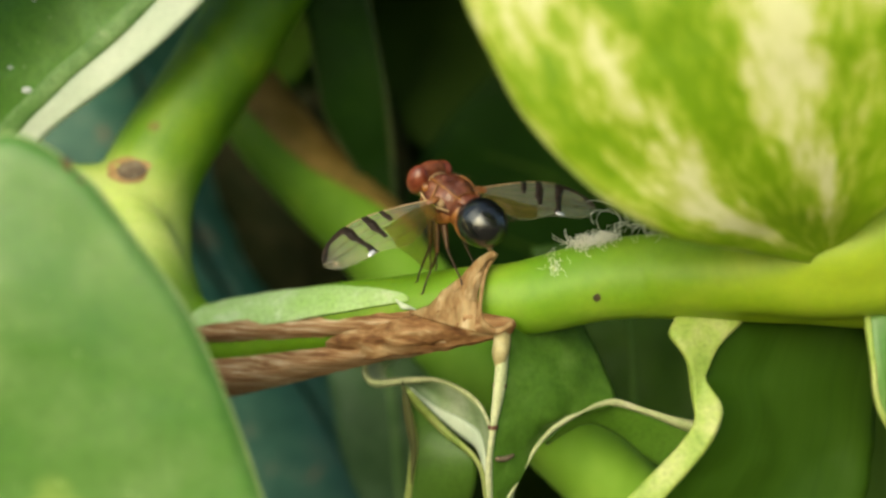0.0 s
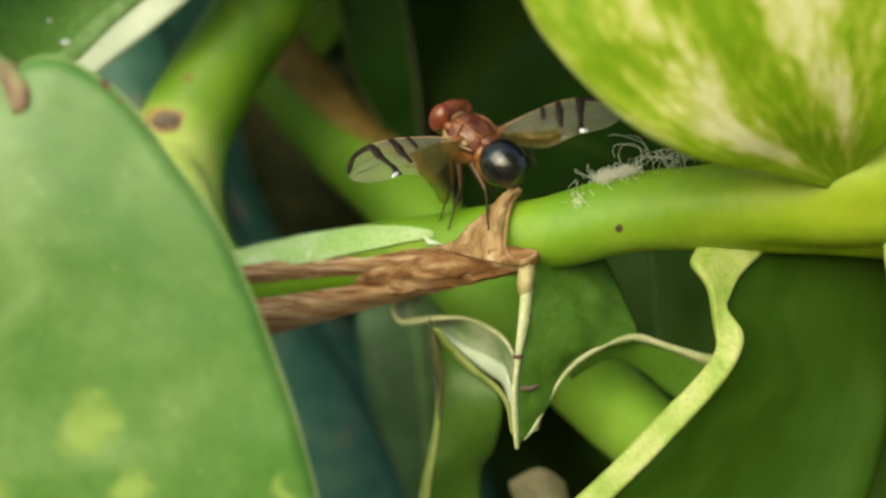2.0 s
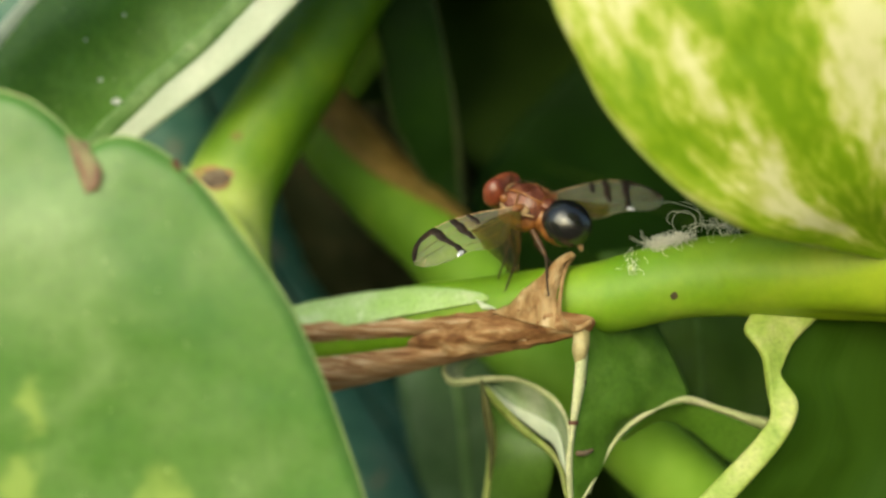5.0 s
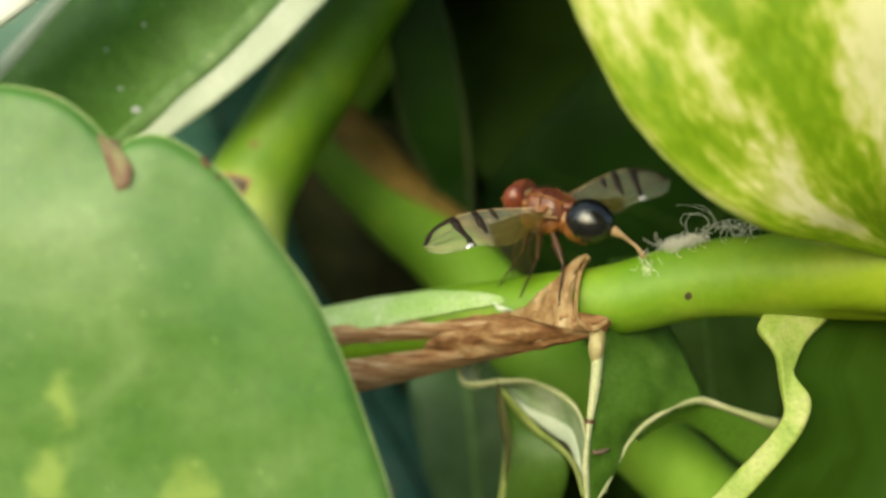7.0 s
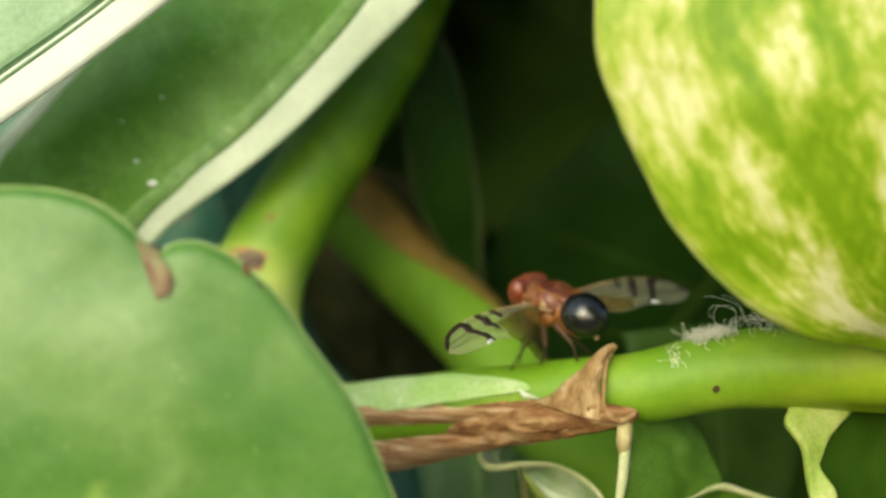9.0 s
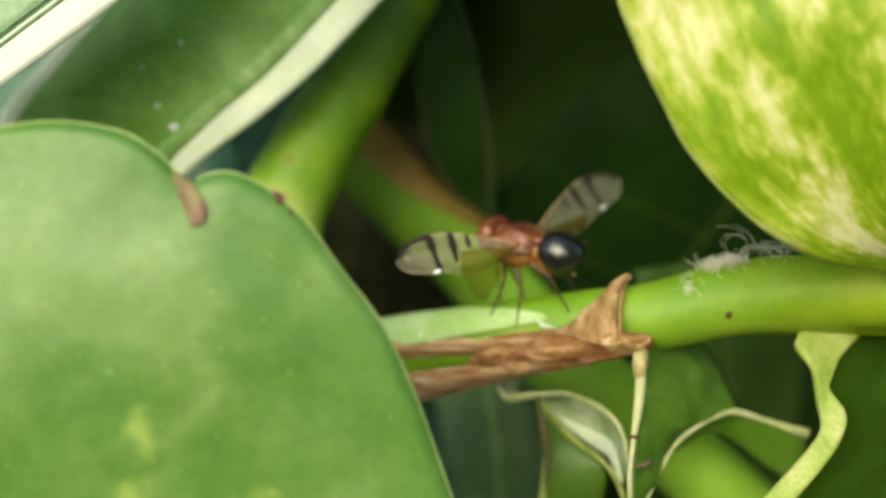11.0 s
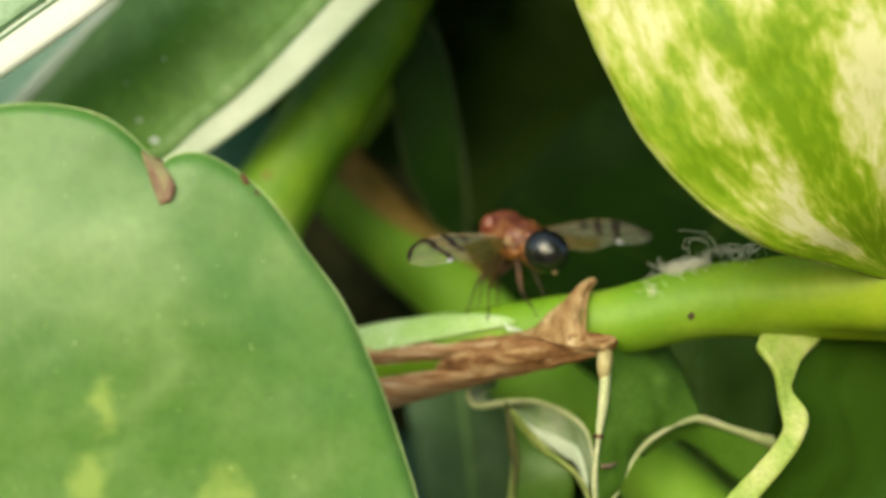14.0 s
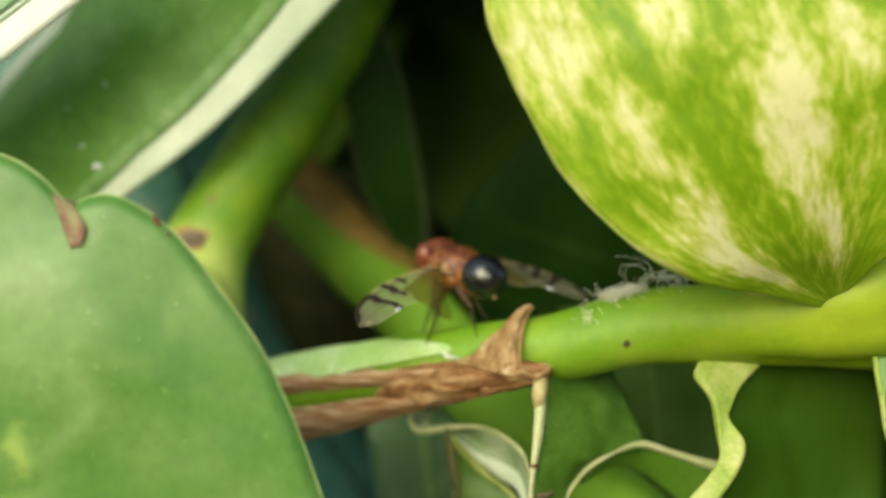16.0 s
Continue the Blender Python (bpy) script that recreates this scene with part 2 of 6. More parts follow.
M_DRYLOBE = plant_mat("lobe_dry_tan", [(0.3, (0.12, 0.105, 0.055)), (0.55, (0.20, 0.18, 0.10)), (0.8, (0.30, 0.27, 0.17))], 0.6, 0.6, 4, 0.4, 0.1)
M_DRYTIP = plant_mat("tip_dry_olive", [(0.3, (0.045, 0.050, 0.012)), (0.6, (0.085, 0.085, 0.022)), (0.8, (0.15, 0.13, 0.045))], 1.2, 0.7, 5, 0.5, 0)


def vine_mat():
    """Skin of the vine: yellow node with painted light, olive towards the leaf base, painted shade up the shoot."""
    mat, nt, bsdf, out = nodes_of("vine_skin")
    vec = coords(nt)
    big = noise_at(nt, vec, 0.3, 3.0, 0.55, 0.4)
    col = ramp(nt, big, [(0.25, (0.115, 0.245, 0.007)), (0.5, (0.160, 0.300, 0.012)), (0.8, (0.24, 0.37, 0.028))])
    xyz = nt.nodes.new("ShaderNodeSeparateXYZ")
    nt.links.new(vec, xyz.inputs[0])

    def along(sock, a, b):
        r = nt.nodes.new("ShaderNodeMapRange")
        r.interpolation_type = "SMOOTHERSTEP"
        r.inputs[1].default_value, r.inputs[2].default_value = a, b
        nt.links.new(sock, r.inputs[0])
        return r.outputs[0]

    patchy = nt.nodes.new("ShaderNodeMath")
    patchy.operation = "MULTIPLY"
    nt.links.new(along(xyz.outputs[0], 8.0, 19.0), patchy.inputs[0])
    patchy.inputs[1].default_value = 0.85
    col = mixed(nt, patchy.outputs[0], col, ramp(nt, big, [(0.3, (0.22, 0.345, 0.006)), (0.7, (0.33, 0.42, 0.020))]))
    # painted shade: the green darkens with height along the shoot
    in_shade = nt.nodes.new("ShaderNodeMath")
    in_shade.operation = "MULTIPLY"
    nt.links.new(along(xyz.outputs[2], 0.8, 6.5), in_shade.inputs[0])
    nt.links.new(along(xyz.outputs[0], 3.0, -1.0), in_shade.inputs[1])
    col = mixed(nt, in_shade.outputs[0], col, ramp(nt, big, [(0.25, (0.070, 0.150, 0.002)), (0.5, (0.115, 0.215, 0.003)), (0.8, (0.22, 0.32, 0.010))]))
    # the node's own yellow, made paler for the light falling there
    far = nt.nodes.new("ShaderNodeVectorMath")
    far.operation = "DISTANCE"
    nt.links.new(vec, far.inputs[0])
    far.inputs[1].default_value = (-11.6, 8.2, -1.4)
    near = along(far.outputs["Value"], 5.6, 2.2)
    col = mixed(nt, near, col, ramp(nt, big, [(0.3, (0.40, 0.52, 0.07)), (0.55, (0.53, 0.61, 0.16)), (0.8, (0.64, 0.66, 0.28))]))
    small = noise_at(nt, vec, 2.5, 4.0, 0.6)
    col = mixed(nt, 1.0, col, ramp(nt, small, [(0.25, (0.90, 0.91, 0.88)), (0.6, (1, 1, 1)), (0.8, (1.05, 1.04, 1.0))]), "MULTIPLY")
    nt.links.new(col, bsdf.inputs["Base Color"])
    bsdf.inputs["Roughness"].default_value = 0.5
    bsdf.inputs["Specular IOR Level"].default_value = 0.35
    bsdf.inputs["Subsurface Weight"].default_value = 0.45
    bsdf.inputs["Subsurface Radius"].default_value = (0.8, 1.0, 0.2)
    bsdf.inputs["Subsurface Scale"].default_value = 0.0012
    bumped(nt, bsdf, small, 0.12)
    return mat


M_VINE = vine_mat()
M_BLUSH = plant_mat("blush_red_brown", [(0.3, (0.13, 0.13, 0.012)), (0.6, (0.18, 0.18, 0.016)), (0.8, (0.20, 0.26, 0.02))], 1.6, 0.6, 5, 0.2, 0)
M_SPECK = plant_mat("speck_dark", [(0.3, (0.03, 0.022, 0.010)), (0.7, (0.07, 0.05, 0.02))], 1.5, 0.7, 6, 0.6, 0)
M_HUSK = plant_mat("dull_husk_brown", [(0.3, (0.11, 0.078, 0.014)), (0.55, (0.19, 0.120, 0.028)), (0.8, (0.30, 0.20, 0.06))], 0.5, 0.7, 3, 0.5, 0.05, (1, 1, 1), 0.2)
M_CORK = plant_mat("cork_pale_yellow", [(0.3, (0.40, 0.52, 0.12)), (0.7, (0.60, 0.66, 0.36))], 2.0, 0.7, 5, 0.3, 0)
M_FLUFF = plant_mat("fluff_white", [(0.3, (0.82, 0.80, 0.72)), (0.7, (0.92, 0.90, 0.84))], 1.0, 0.8, 5, 0.1, 0.35)


def variegated_mat():
    """Golden pothos blade: cream flames that run along the veins, on lime green, all finely mottled."""
    mat, nt, bsdf, out = nodes_of("leaf_variegated")

    def calc(op, a, b, c=0.0):
        n = nt.nodes.new("ShaderNodeMath")
        n.operation = op
        for sock, v in zip(n.inputs, (a, b, c)):
            if isinstance(v, (int, float)):
                sock.default_value = v
            else:
                nt.links.new(v, sock)
        return n.outputs[0]

    raw = coords(nt, "UV", (1, 1, 1))
    shake = nt.nodes.new("ShaderNodeTexNoise")
    shake.inputs["Scale"].default_value, shake.inputs["Detail"].default_value = 14.0, 3.0
    nt.links.new(raw, shake.inputs["Vector"])
    bent = nt.nodes.new("ShaderNodeVectorMath")
    bent.operation = "MULTIPLY_ADD"
    nt.links.new(shake.outputs["Color"], bent.inputs[0])
    bent.inputs[1].default_value = (0.12, 0.085, 0)
    shift = nt.nodes.new("ShaderNodeVectorMath")
    shift.operation = "SUBTRACT"
    nt.links.new(raw, shift.inputs[0])
    shift.inputs[1].default_value = (0.06, 0.0425, 0)
    nt.links.new(shift.outputs[0], bent.inputs[2])
    flame = None
    # cream flames: middle along and across the blade, half length, half width, slant, strength
    for u, v, su, sv, slant, k in ((0.70, 0.11, 0.11, 0.075, -10, 0.9), (0.54, 0.19, 0.12, 0.045, -14, 0.8), (0.228, 0.168, 0.145, 0.062, -28, 1.15), (0.34, 0.205, 0.07, 0.045, 0, 0.9),
                                    (0.47, 0.535, 0.20, 0.075, 3, 1.1), (0.25, 0.60, 0.15, 0.052, -28, 1.0), (0.32, 0.70, 0.12, 0.035, 4, 0.7), (0.72, 0.33, 0.10, 0.045, 0, 0.85),
                                    (0.62, 0.68, 0.08, 0.055, 8, 0.8), (0.84, 0.52, 0.12, 0.05, 6, 0.9), (0.88, 0.16, 0.08, 0.06, 0, 0.8), (0.55, 0.86, 0.16, 0.05, 6, 0.8)):
        mp = nt.nodes.new("ShaderNodeMapping")
        mp.vector_type = "TEXTURE"
        mp.inputs["Location"].default_value = (u, v, 0)
        mp.inputs["Rotation"].default_value = (0, 0, radians(slant))
        mp.inputs["Scale"].default_value = (su, sv, 1)
        nt.links.new(bent.outputs[0], mp.inputs["Vector"])
        size = nt.nodes.new("ShaderNodeVectorMath")
        size.operation = "LENGTH"
        nt.links.new(mp.outputs[0], size.inputs[0])
        fall = nt.nodes.new("ShaderNodeMapRange")
        fall.interpolation_type = "SMOOTHSTEP"
        fall.inputs[1].default_value, fall.inputs[2].default_value = 1.9, 0.25
        fall.inputs[3].default_value, fall.inputs[4].default_value = 0.0, k
        nt.links.new(size.outputs["Value"], fall.inputs[0])
        flame = fall.outputs[0] if flame is None else calc("MAXIMUM", flame, fall.outputs[0])
    wide = noise_at(nt, coords(nt, "UV", (5.0, 11.0, 1)), 1.0, 3.0, 0.6, 0.8)
    fine = noise_at(nt, coords(nt, "UV", (17.0, 28.0, 1)), 1.0, 3.5, 0.62, 0.3)
    edge = nt.nodes.new("ShaderNodeSeparateXYZ")
    nt.links.new(raw, edge.inputs[0])
    rim = nt.nodes.new("ShaderNodeMapRange")
    rim.inputs[1].default_value, rim.inputs[2].default_value = 0.05, 0.0
    nt.links.new(edge.outputs[1], rim.inputs[0])
    val = calc("MULTIPLY_ADD", flame, 0.34, -0.23)
    val = calc("MULTIPLY_ADD", wide, 0.55, val)
    val = calc("MULTIPLY_ADD", fine, 0.72, val)
    val = calc("MULTIPLY_ADD", rim.outputs[0], 0.12, val)
    col = ramp(nt, val, [(0.34, (0.20, 0.345, 0.006)), (0.45, (0.275, 0.42, 0.014)), (0.54, (0.41, 0.51, 0.05)), (0.64, (0.59, 0.63, 0.17)), (0.78, (0.77, 0.76, 0.43))])
    nt.links.new(col, bsdf.inputs["Base Color"])
    bsdf.inputs["Roughness"].default_value = 0.42
    bsdf.inputs["Specular IOR Level"].default_value = 0.4
    bumped(nt, bsdf, fine, 0.2)
    through_light(nt, bsdf, out, col, 0.3)
    return mat


M_VARIEG = variegated_mat()
# milky white base puts the drops' glint into their colour
M_WATER, _nt, _b, _o = nodes_of("water")
_b.inputs["Base Color"].default_value = (0.95, 0.98, 1.0, 1)
_b.inputs["Roughness"].default_value = 0.03
_b.inputs["IOR"].default_value = 1.33
_b.inputs["Transmission Weight"].default_value = 0.35


# ---- builders ----
def part(name, bm, material, parent=None, label="", smooth=True):
    me = bpy.data.meshes.new(name)
    bmesh.ops.scale(bm, vec=(MM, MM, MM), verts=bm.verts)
    bmesh.ops.recalc_face_normals(bm, faces=bm.faces)
    for f in bm.faces:
        f.smooth = smooth
    bm.to_mesh(me)
    bm.free()
    me.materials.append(material)
    ob = new(name, me)
    if parent:
        ob.parent = parent
    return tagged(ob, label)


def thing(name, label, category, group="", kind="", at=(0, 0, 0)):
    ob = new(name)
    ob.empty_display_size = 0.002
    ob.location = [c * MM for c in at]
    return tagged(ob, label, category, group, kind)


def spline(pts, n):
    """n points along a smooth curve through pts; any tuple length."""
    p = np.array(pts, float)
    if len(p) == 2:
        p = np.array([p[0], p.mean(0), p[1]])
    p = np.vstack([2 * p[0] - p[1], p, 2 * p[-1] - p[-2]])
    seg = np.linalg.norm(np.diff(p[1:-1, :3], axis=0), axis=1) + 1e-6
    knots = np.concatenate([[0], np.cumsum(seg)])
    out = []
    for s in np.linspace(0, knots[-1], n):
        i = min(np.searchsorted(knots, s, "right") - 1, len(seg) - 1)
        u = (s - knots[i]) / seg[i]
        a, b, c, d = p[i:i + 4]
        out.append(0.5 * (2 * b + (c - a) * u + (2 * a - 5 * b + 4 * c - d) * u * u + (3 * b - a - 3 * c + d) * u ** 3))
    return np.array(out)


def tube_into(bm, pts, n=40, sides=20, wob=0.0, seed=0.0, flat=1.0):
    """Tapered round rod along pts (x, y, z, radius), closed by domes."""
    c = spline(pts, n)
    rings = []
    a = None
    for i in range(n):
        pos, rad = Vector(c[i, :3]), max(c[i, 3], 0.004)
        tan = Vector(c[min(i + 1, n - 1), :3] - c[max(i - 1, 0), :3]).normalized()
        if a is None:
            a = tan.cross(Vector((0.13, 0.21, 1))).normalized()
        a = (a - tan * a.dot(tan)).normalized()
        b = a.cross(tan)
        ring = []
        for k in range(sides):
            th = 2 * math.pi * k / sides
            d = a * math.cos(th) + b * math.sin(th) * flat
            r = rad * (1 + wob * noise.noise(pos * 0.35 + d * 0.9 + Vector((seed, 0, 0))))
            ring.append(bm.verts.new(pos + d * r))
        rings.append(ring)
    for r0, r1 in zip(rings, rings[1:]):
        for k in range(sides):
            bm.faces.new((r0[k], r0[(k + 1) % sides], r1[(k + 1) % sides], r1[k]))
    for ring, i, s in ((rings[0], 0, -1), (rings[-1], n - 1, 1)):
        tan = Vector(c[min(i + 1, n - 1), :3] - c[max(i - 1, 0), :3]).normalized()
        tip = bm.verts.new(Vector(c[i, :3]) + tan * s * c[i, 3] * 0.4)
        for k in range(sides):
            bm.faces.new((ring[k], ring[(k + 1) % sides], tip))
    return bm


def tube(pts, **kw):
    return tube_into(bmesh.new(), pts, **kw)


def sheet_into(bm, rails, nu=40, nv=16, thick=0.3, wob=0.0, freq=0.3, seed=0.0, crease=0.0):
    """A blade through rails (each a list of points), with thickness, a rounded rim and slight waves; UV: u along, v across."""
    uvl = bm.loops.layers.uv.verify()
    cols = [spline(r, nu) for r in rails]
    grid = np.zeros((nu, nv, 3))
    for i in range(nu):
        grid[i] = spline([c[i] for c in cols], nv)
    pos = [[Vector(grid[i, j]) for j in range(nv)] for i in range(nu)]
    nor = [[None] * nv for _ in range(nu)]
    for i in range(nu):
        for j in range(nv):
            du = pos[min(i + 1, nu - 1)][j] - pos[max(i - 1, 0)][j]
            dv = pos[i][min(j + 1, nv - 1)] - pos[i][max(j - 1, 0)]
            nn = du.cross(dv)
            nor[i][j] = nn.normalized() if nn.length > 1e-9 else Vector((0, -1, 0))
    front, back = {}, {}
    for i in range(nu):
        for j in range(nv):
            p, nn = pos[i][j], nor[i][j]
            w = wob * noise.noise(p * freq + Vector((seed, seed, 0))) + wob * 0.4 * noise.noise(p * freq * 3.1 + Vector((seed, 0, 5)))
            if crease:
                w += crease * (abs(noise.noise(Vector((i / nu * 3 + seed, j / nv * 14, 1)))) - 0.2)
            edge = min(i, nu - 1 - i, j, nv - 1 - j)
            h = thick * (0.30 if edge == 0 else 0.5)
            front[i, j] = bm.verts.new(p + nn * (w + h))
            back[i, j] = bm.verts.new(p + nn * (w - h))

    def face(vs, ijs):
        if len(set(vs)) < 3:
            return
        f = bm.faces.new(vs)
        for lp, (i, j) in zip(f.loops, ijs):
            lp[uvl].uv = (i / (nu - 1), j / (nv - 1))

    for i in range(nu - 1):
        for j in range(nv - 1):
            q = ((i, j), (i + 1, j), (i + 1, j + 1), (i, j + 1))
            face([front[k] for k in q], q)
            face([back[k] for k in reversed(q)], tuple(reversed(q)))
    for i in range(nu - 1):
        for j in (0, nv - 1):
            q = ((i, j), (i + 1, j), (i + 1, j), (i, j))
            face([front[q[0]], front[q[1]], back[q[1]], back[q[0]]], q)
    for j in range(nv - 1):
        for i in (0, nu - 1):
            q = ((i, j), (i, j + 1), (i, j + 1), (i, j))
            face([front[q[0]], front[q[1]], back[q[1]], back[q[0]]], q)
    return bm


def sheet(rails, **kw):
    return sheet_into(bmesh.new(), rails, **kw)


def shell(pts, u0, u1, a0, a1, grow, thick, drift=0.35, wob=0.12, n=40, m=16):
    """A husk that clasps part of a rod, narrowing to its end; angles from straight towards the viewer, upwards positive."""
    c = spline(pts, 600)
    rails = [[] for _ in range(m)]
    for i in range(n):
        u = u0 + (u1 - u0) * i / (n - 1)
        k = min(598, max(1, int(u * 599)))
        tan = Vector(c[k + 1, :3] - c[k - 1, :3]).normalized()
        fwd = Vector((0, -1, 0))
        fwd = (fwd - tan * fwd.dot(tan)).normalized()
        upw = fwd.cross(tan)
        if upw.z < 0:
            upw = -upw
        close = 1 - 0.92 * (i / (n - 1)) ** 2.5
        for j in range(m):
            a = (a0 + a1) / 2 + drift * (1 - close) + (a1 - a0) * close * (j / (m - 1) - 0.5)
            p = Vector(c[k, :3]) + (fwd * math.cos(a) + upw * math.sin(a)) * c[k, 3] * grow
            rails[j].append(tuple(p))
    return sheet(rails, nu=n, nv=2 * m, thick=thick, wob=wob, freq=0.6)


def ball_at(center, radii, rot=(0, 0, 0), seg=16):
    """A small uneven lump."""
    bm = bmesh.new()
    bmesh.ops.create_uvsphere(bm, u_segments=seg, v_segments=seg, radius=1.0)
    m = Matrix.LocRotScale(Vector(center), Euler([radians(a) for a in rot]), Vector(radii))
    for v in bm.verts:
        v.co = m @ (v.co * (1 + 0.15 * noise.noise(v.co * 2)))
    return bm


def off(pts, dx=0.0, dy=0.0, dz=0.0):
    return [(p[0] + dx, p[1] + dy, p[2] + dz, *p[3:]) for p in pts]


def R(p, r):
    """A point of a rod with its radius."""
    return (*p, r)


# ---- setting ----
# unseen ground, kept pale so it bounces fill light up
bm = bmesh.new()
bmesh.ops.create_grid(bm, x_segments=120, y_segments=120, size=600)
for v in bm.verts:
    v.co.z = -76 + 4.0 * noise.noise(v.co * 0.012) - 0.02 * max(0, v.co.length - 400)
tagged(part("ground", bm, M_GROUND), "unseen ground added under the plants, pale for bounce light", "soil", kind="structure")

# teal painted board, leaning, with its bevelled edge towards the stems
bm = sheet([[(-59.01, 30.00, 31.39), (-53.20, 30.00, -20.27), (-52.96, 30.00, -73.08)], [(-23.14, 30.00, 31.16), (-13.45, 30.00, -1.60), (-1.87, 30.00, -19.59), (17.87, 30.00, -70.71)]], nu=40, nv=12, thick=3.0)
tagged(part("backdrop_board", bm, M_TEAL), "weathered teal painted board with worn brown specks", "board", kind="structure")

bm = sheet([[(-23.1, 31.6, 31.0), (-13.6, 31.6, -1.4), (-1.9, 31.6, -19.5), (17.9, 31.6, -70.7)], [(-19.6, 40.0, 31.0), (-9.8, 40.0, -0.4), (2.2, 40.0, -18.6), (22.0, 40.0, -69.8)]], nu=40, nv=8, thick=1.0)
tagged(part("backdrop_edge", bm, M_TEAL), "shaded side of the teal painted board", "board", kind="structure")

# dark wall added to close the place behind the plants and block the sky
bm = bmesh.new()
bmesh.ops.create_cube(bm, size=1.0, matrix=Matrix.LocRotScale((0, 120, 40), None, (700, 8, 260)))
tagged(part("wall_back", bm, M_WALL), "dark wall added behind the plants to keep out light", "wall", kind="structure")

# ---- vine in front ----
vine = thing("pothos_vine", "green pothos vine with a node, dried brown sheath and variegated leaf", "vine")
MAIN = [R((-13.72, 10.00, -8.47), 1.71), R((-7.31, 8.00, -6.50), 1.81), R((-1.59, 5.80, -5.13), 1.70), R((4.16, 3.80, -4.10), 1.64),
        R((7.59, 2.70, -3.59), 1.63), R((11.83, 1.80, -2.62), 1.74), R((16.48, 1.50, -2.51), 1.84), R((21.15, 1.50, -2.71), 1.91),
        R((25.79, 1.50, -2.68), 2.20), R((31.81, 2.00, -2.91), 2.15), R((40.20, 4.00, -7.69), 2.2), R((50.23, 8.00, -29.89), 2.3), R((56.40, 10.00, -97.35), 2.4)]
SHOOT = [R((-7.79, 8.30, -6.76), 1.57), R((-9.41, 9.00, -4.94), 2.01), R((-10.72, 9.80, -2.25), 2.37), R((-10.75, 10.60, 0.80), 2.43),
         R((-9.40, 11.40, 3.77), 2.30), R((-7.61, 12.80, 7.14), 2.32), R((-5.97, 15.00, 10.90), 2.39), R((-3.85, 18.00, 16.26), 2.63), R((-2.34, 21.00, 22.63), 2.75), R((-1.36, 24.00, 32.69), 2.86)]
LEAFSTALK = [R((13.5, 1.30, -2.55), 1.55), R((17.2, 0.40, -2.10), 1.75), R((20.4, -0.30, -1.30), 1.85), R((24.2, 0.00, 0.60), 1.85), R((28.4, 0.00, 3.60), 1.8), R((33.0, 0.5, 7.6), 1.8)]
LEAFNECK = [R((18.4, -0.6, -1.9), 1.2), R((21.0, -0.7, -1.0), 1.9), R((25.0, -0.5, 1.2), 2.2), R((31.0, 0.2, 4.6), 2.3)]
BRIDGE = [R((13.0, 1.3, -2.4), 1.6), R((17.0, 0.6, -2.15), 1.85), R((21.0, 0.1, -1.95), 2.1), R((25.5, 0.3, -1.2), 2.3), R((31.0, 1.0, 0.2), 2.3)]
NODESTALK = [R((-10.36, 10.40, -0.04), 1.66), R((-12.65, 9.60, 0.46), 1.71), R((-15.78, 9.00, 0.24), 1.57), R((-20.35, 8.00, -0.85), 1.52)]
SWELLING = [R((-11.94, 9.60, 1.08), 0.81), R((-10.86, 8.40, -0.54), 1.41), R((-9.57, 7.60, -2.64), 1.52), R((-8.58, 7.90, -4.68), 1.25), R((-7.20, 8.60, -5.90), 1.1)]


def fused(name, tubes, material, parent, label, voxel=0.16):
    """Several rods grown into one body with soft joints."""
    bm = bmesh.new()
    for pts, n in tubes:
        tube_into(bm, pts, n=n, sides=36, wob=0.05, seed=0.3 * n)
    ob = part(name, bm, material, parent, label)
    grow = ob.modifiers.new("grow", "REMESH")
    grow.mode, grow.voxel_size, grow.use_smooth_shade = "VOXEL", voxel * MM, True
    relax = ob.modifiers.new("relax", "SMOOTH")
    relax.factor, relax.iterations = 0.5, 24
    bpy.context.view_layer.update()
    me = bpy.data.meshes.new_from_object(ob.evaluated_get(bpy.context.evaluated_depsgraph_get()))
    ob.modifiers.clear()
    ob.data = me
    return ob


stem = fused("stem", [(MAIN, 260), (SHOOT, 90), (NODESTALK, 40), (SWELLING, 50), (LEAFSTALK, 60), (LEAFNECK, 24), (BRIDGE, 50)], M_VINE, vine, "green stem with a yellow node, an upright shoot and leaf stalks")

# ---- leaf with the notch ----
front = thing("pothos_leaf", "broad soft green pothos leaf with a brown notch in its edge", "leaf", "pothos leaves")
EDGE = [(-27.37, -7.50, 1.15), (-22.41, -8.00, 4.01), (-18.17, -8.20, 4.63), (-16.08, -8.30, 4.77), (-14.02, -8.40, 4.40), (-12.76, -8.40, 3.69), (-11.84, -8.40, 2.78), (-11.39, -8.40, 2.38), (-10.94, -8.40, 2.74), (-9.97, -8.40, 2.88), (-8.78, -8.30, 2.38),
        (-7.38, -8.20, 1.23), (-5.89, -8.00, -0.79), (-4.38, -7.80, -2.95), (-3.13, -7.60, -5.74), (-2.15, -7.40, -8.57), (-1.49, -7.30, -10.68), (-0.90, -7.00, -13.93), (-1.53, -7.00, -18.20), (-5.34, -7.00, -23.64)]
INNER = [(-27.95, -8.00, -0.71), (-23.13, -8.80, -0.68), (-17.85, -9.20, -0.66), (-13.81, -9.30, -1.45), (-11.28, -9.10, -3.46), (-9.59, -8.60, -6.74), (-8.67, -8.20, -10.51), (-8.55, -7.90, -14.76), (-10.27, -7.80, -20.10)]
INNER2 = [(-28.44, -8.00, -3.61), (-24.20, -8.90, -5.14), (-19.99, -9.20, -7.10), (-17.10, -8.90, -10.40), (-15.65, -8.50, -14.63), (-15.47, -8.00, -20.08)]
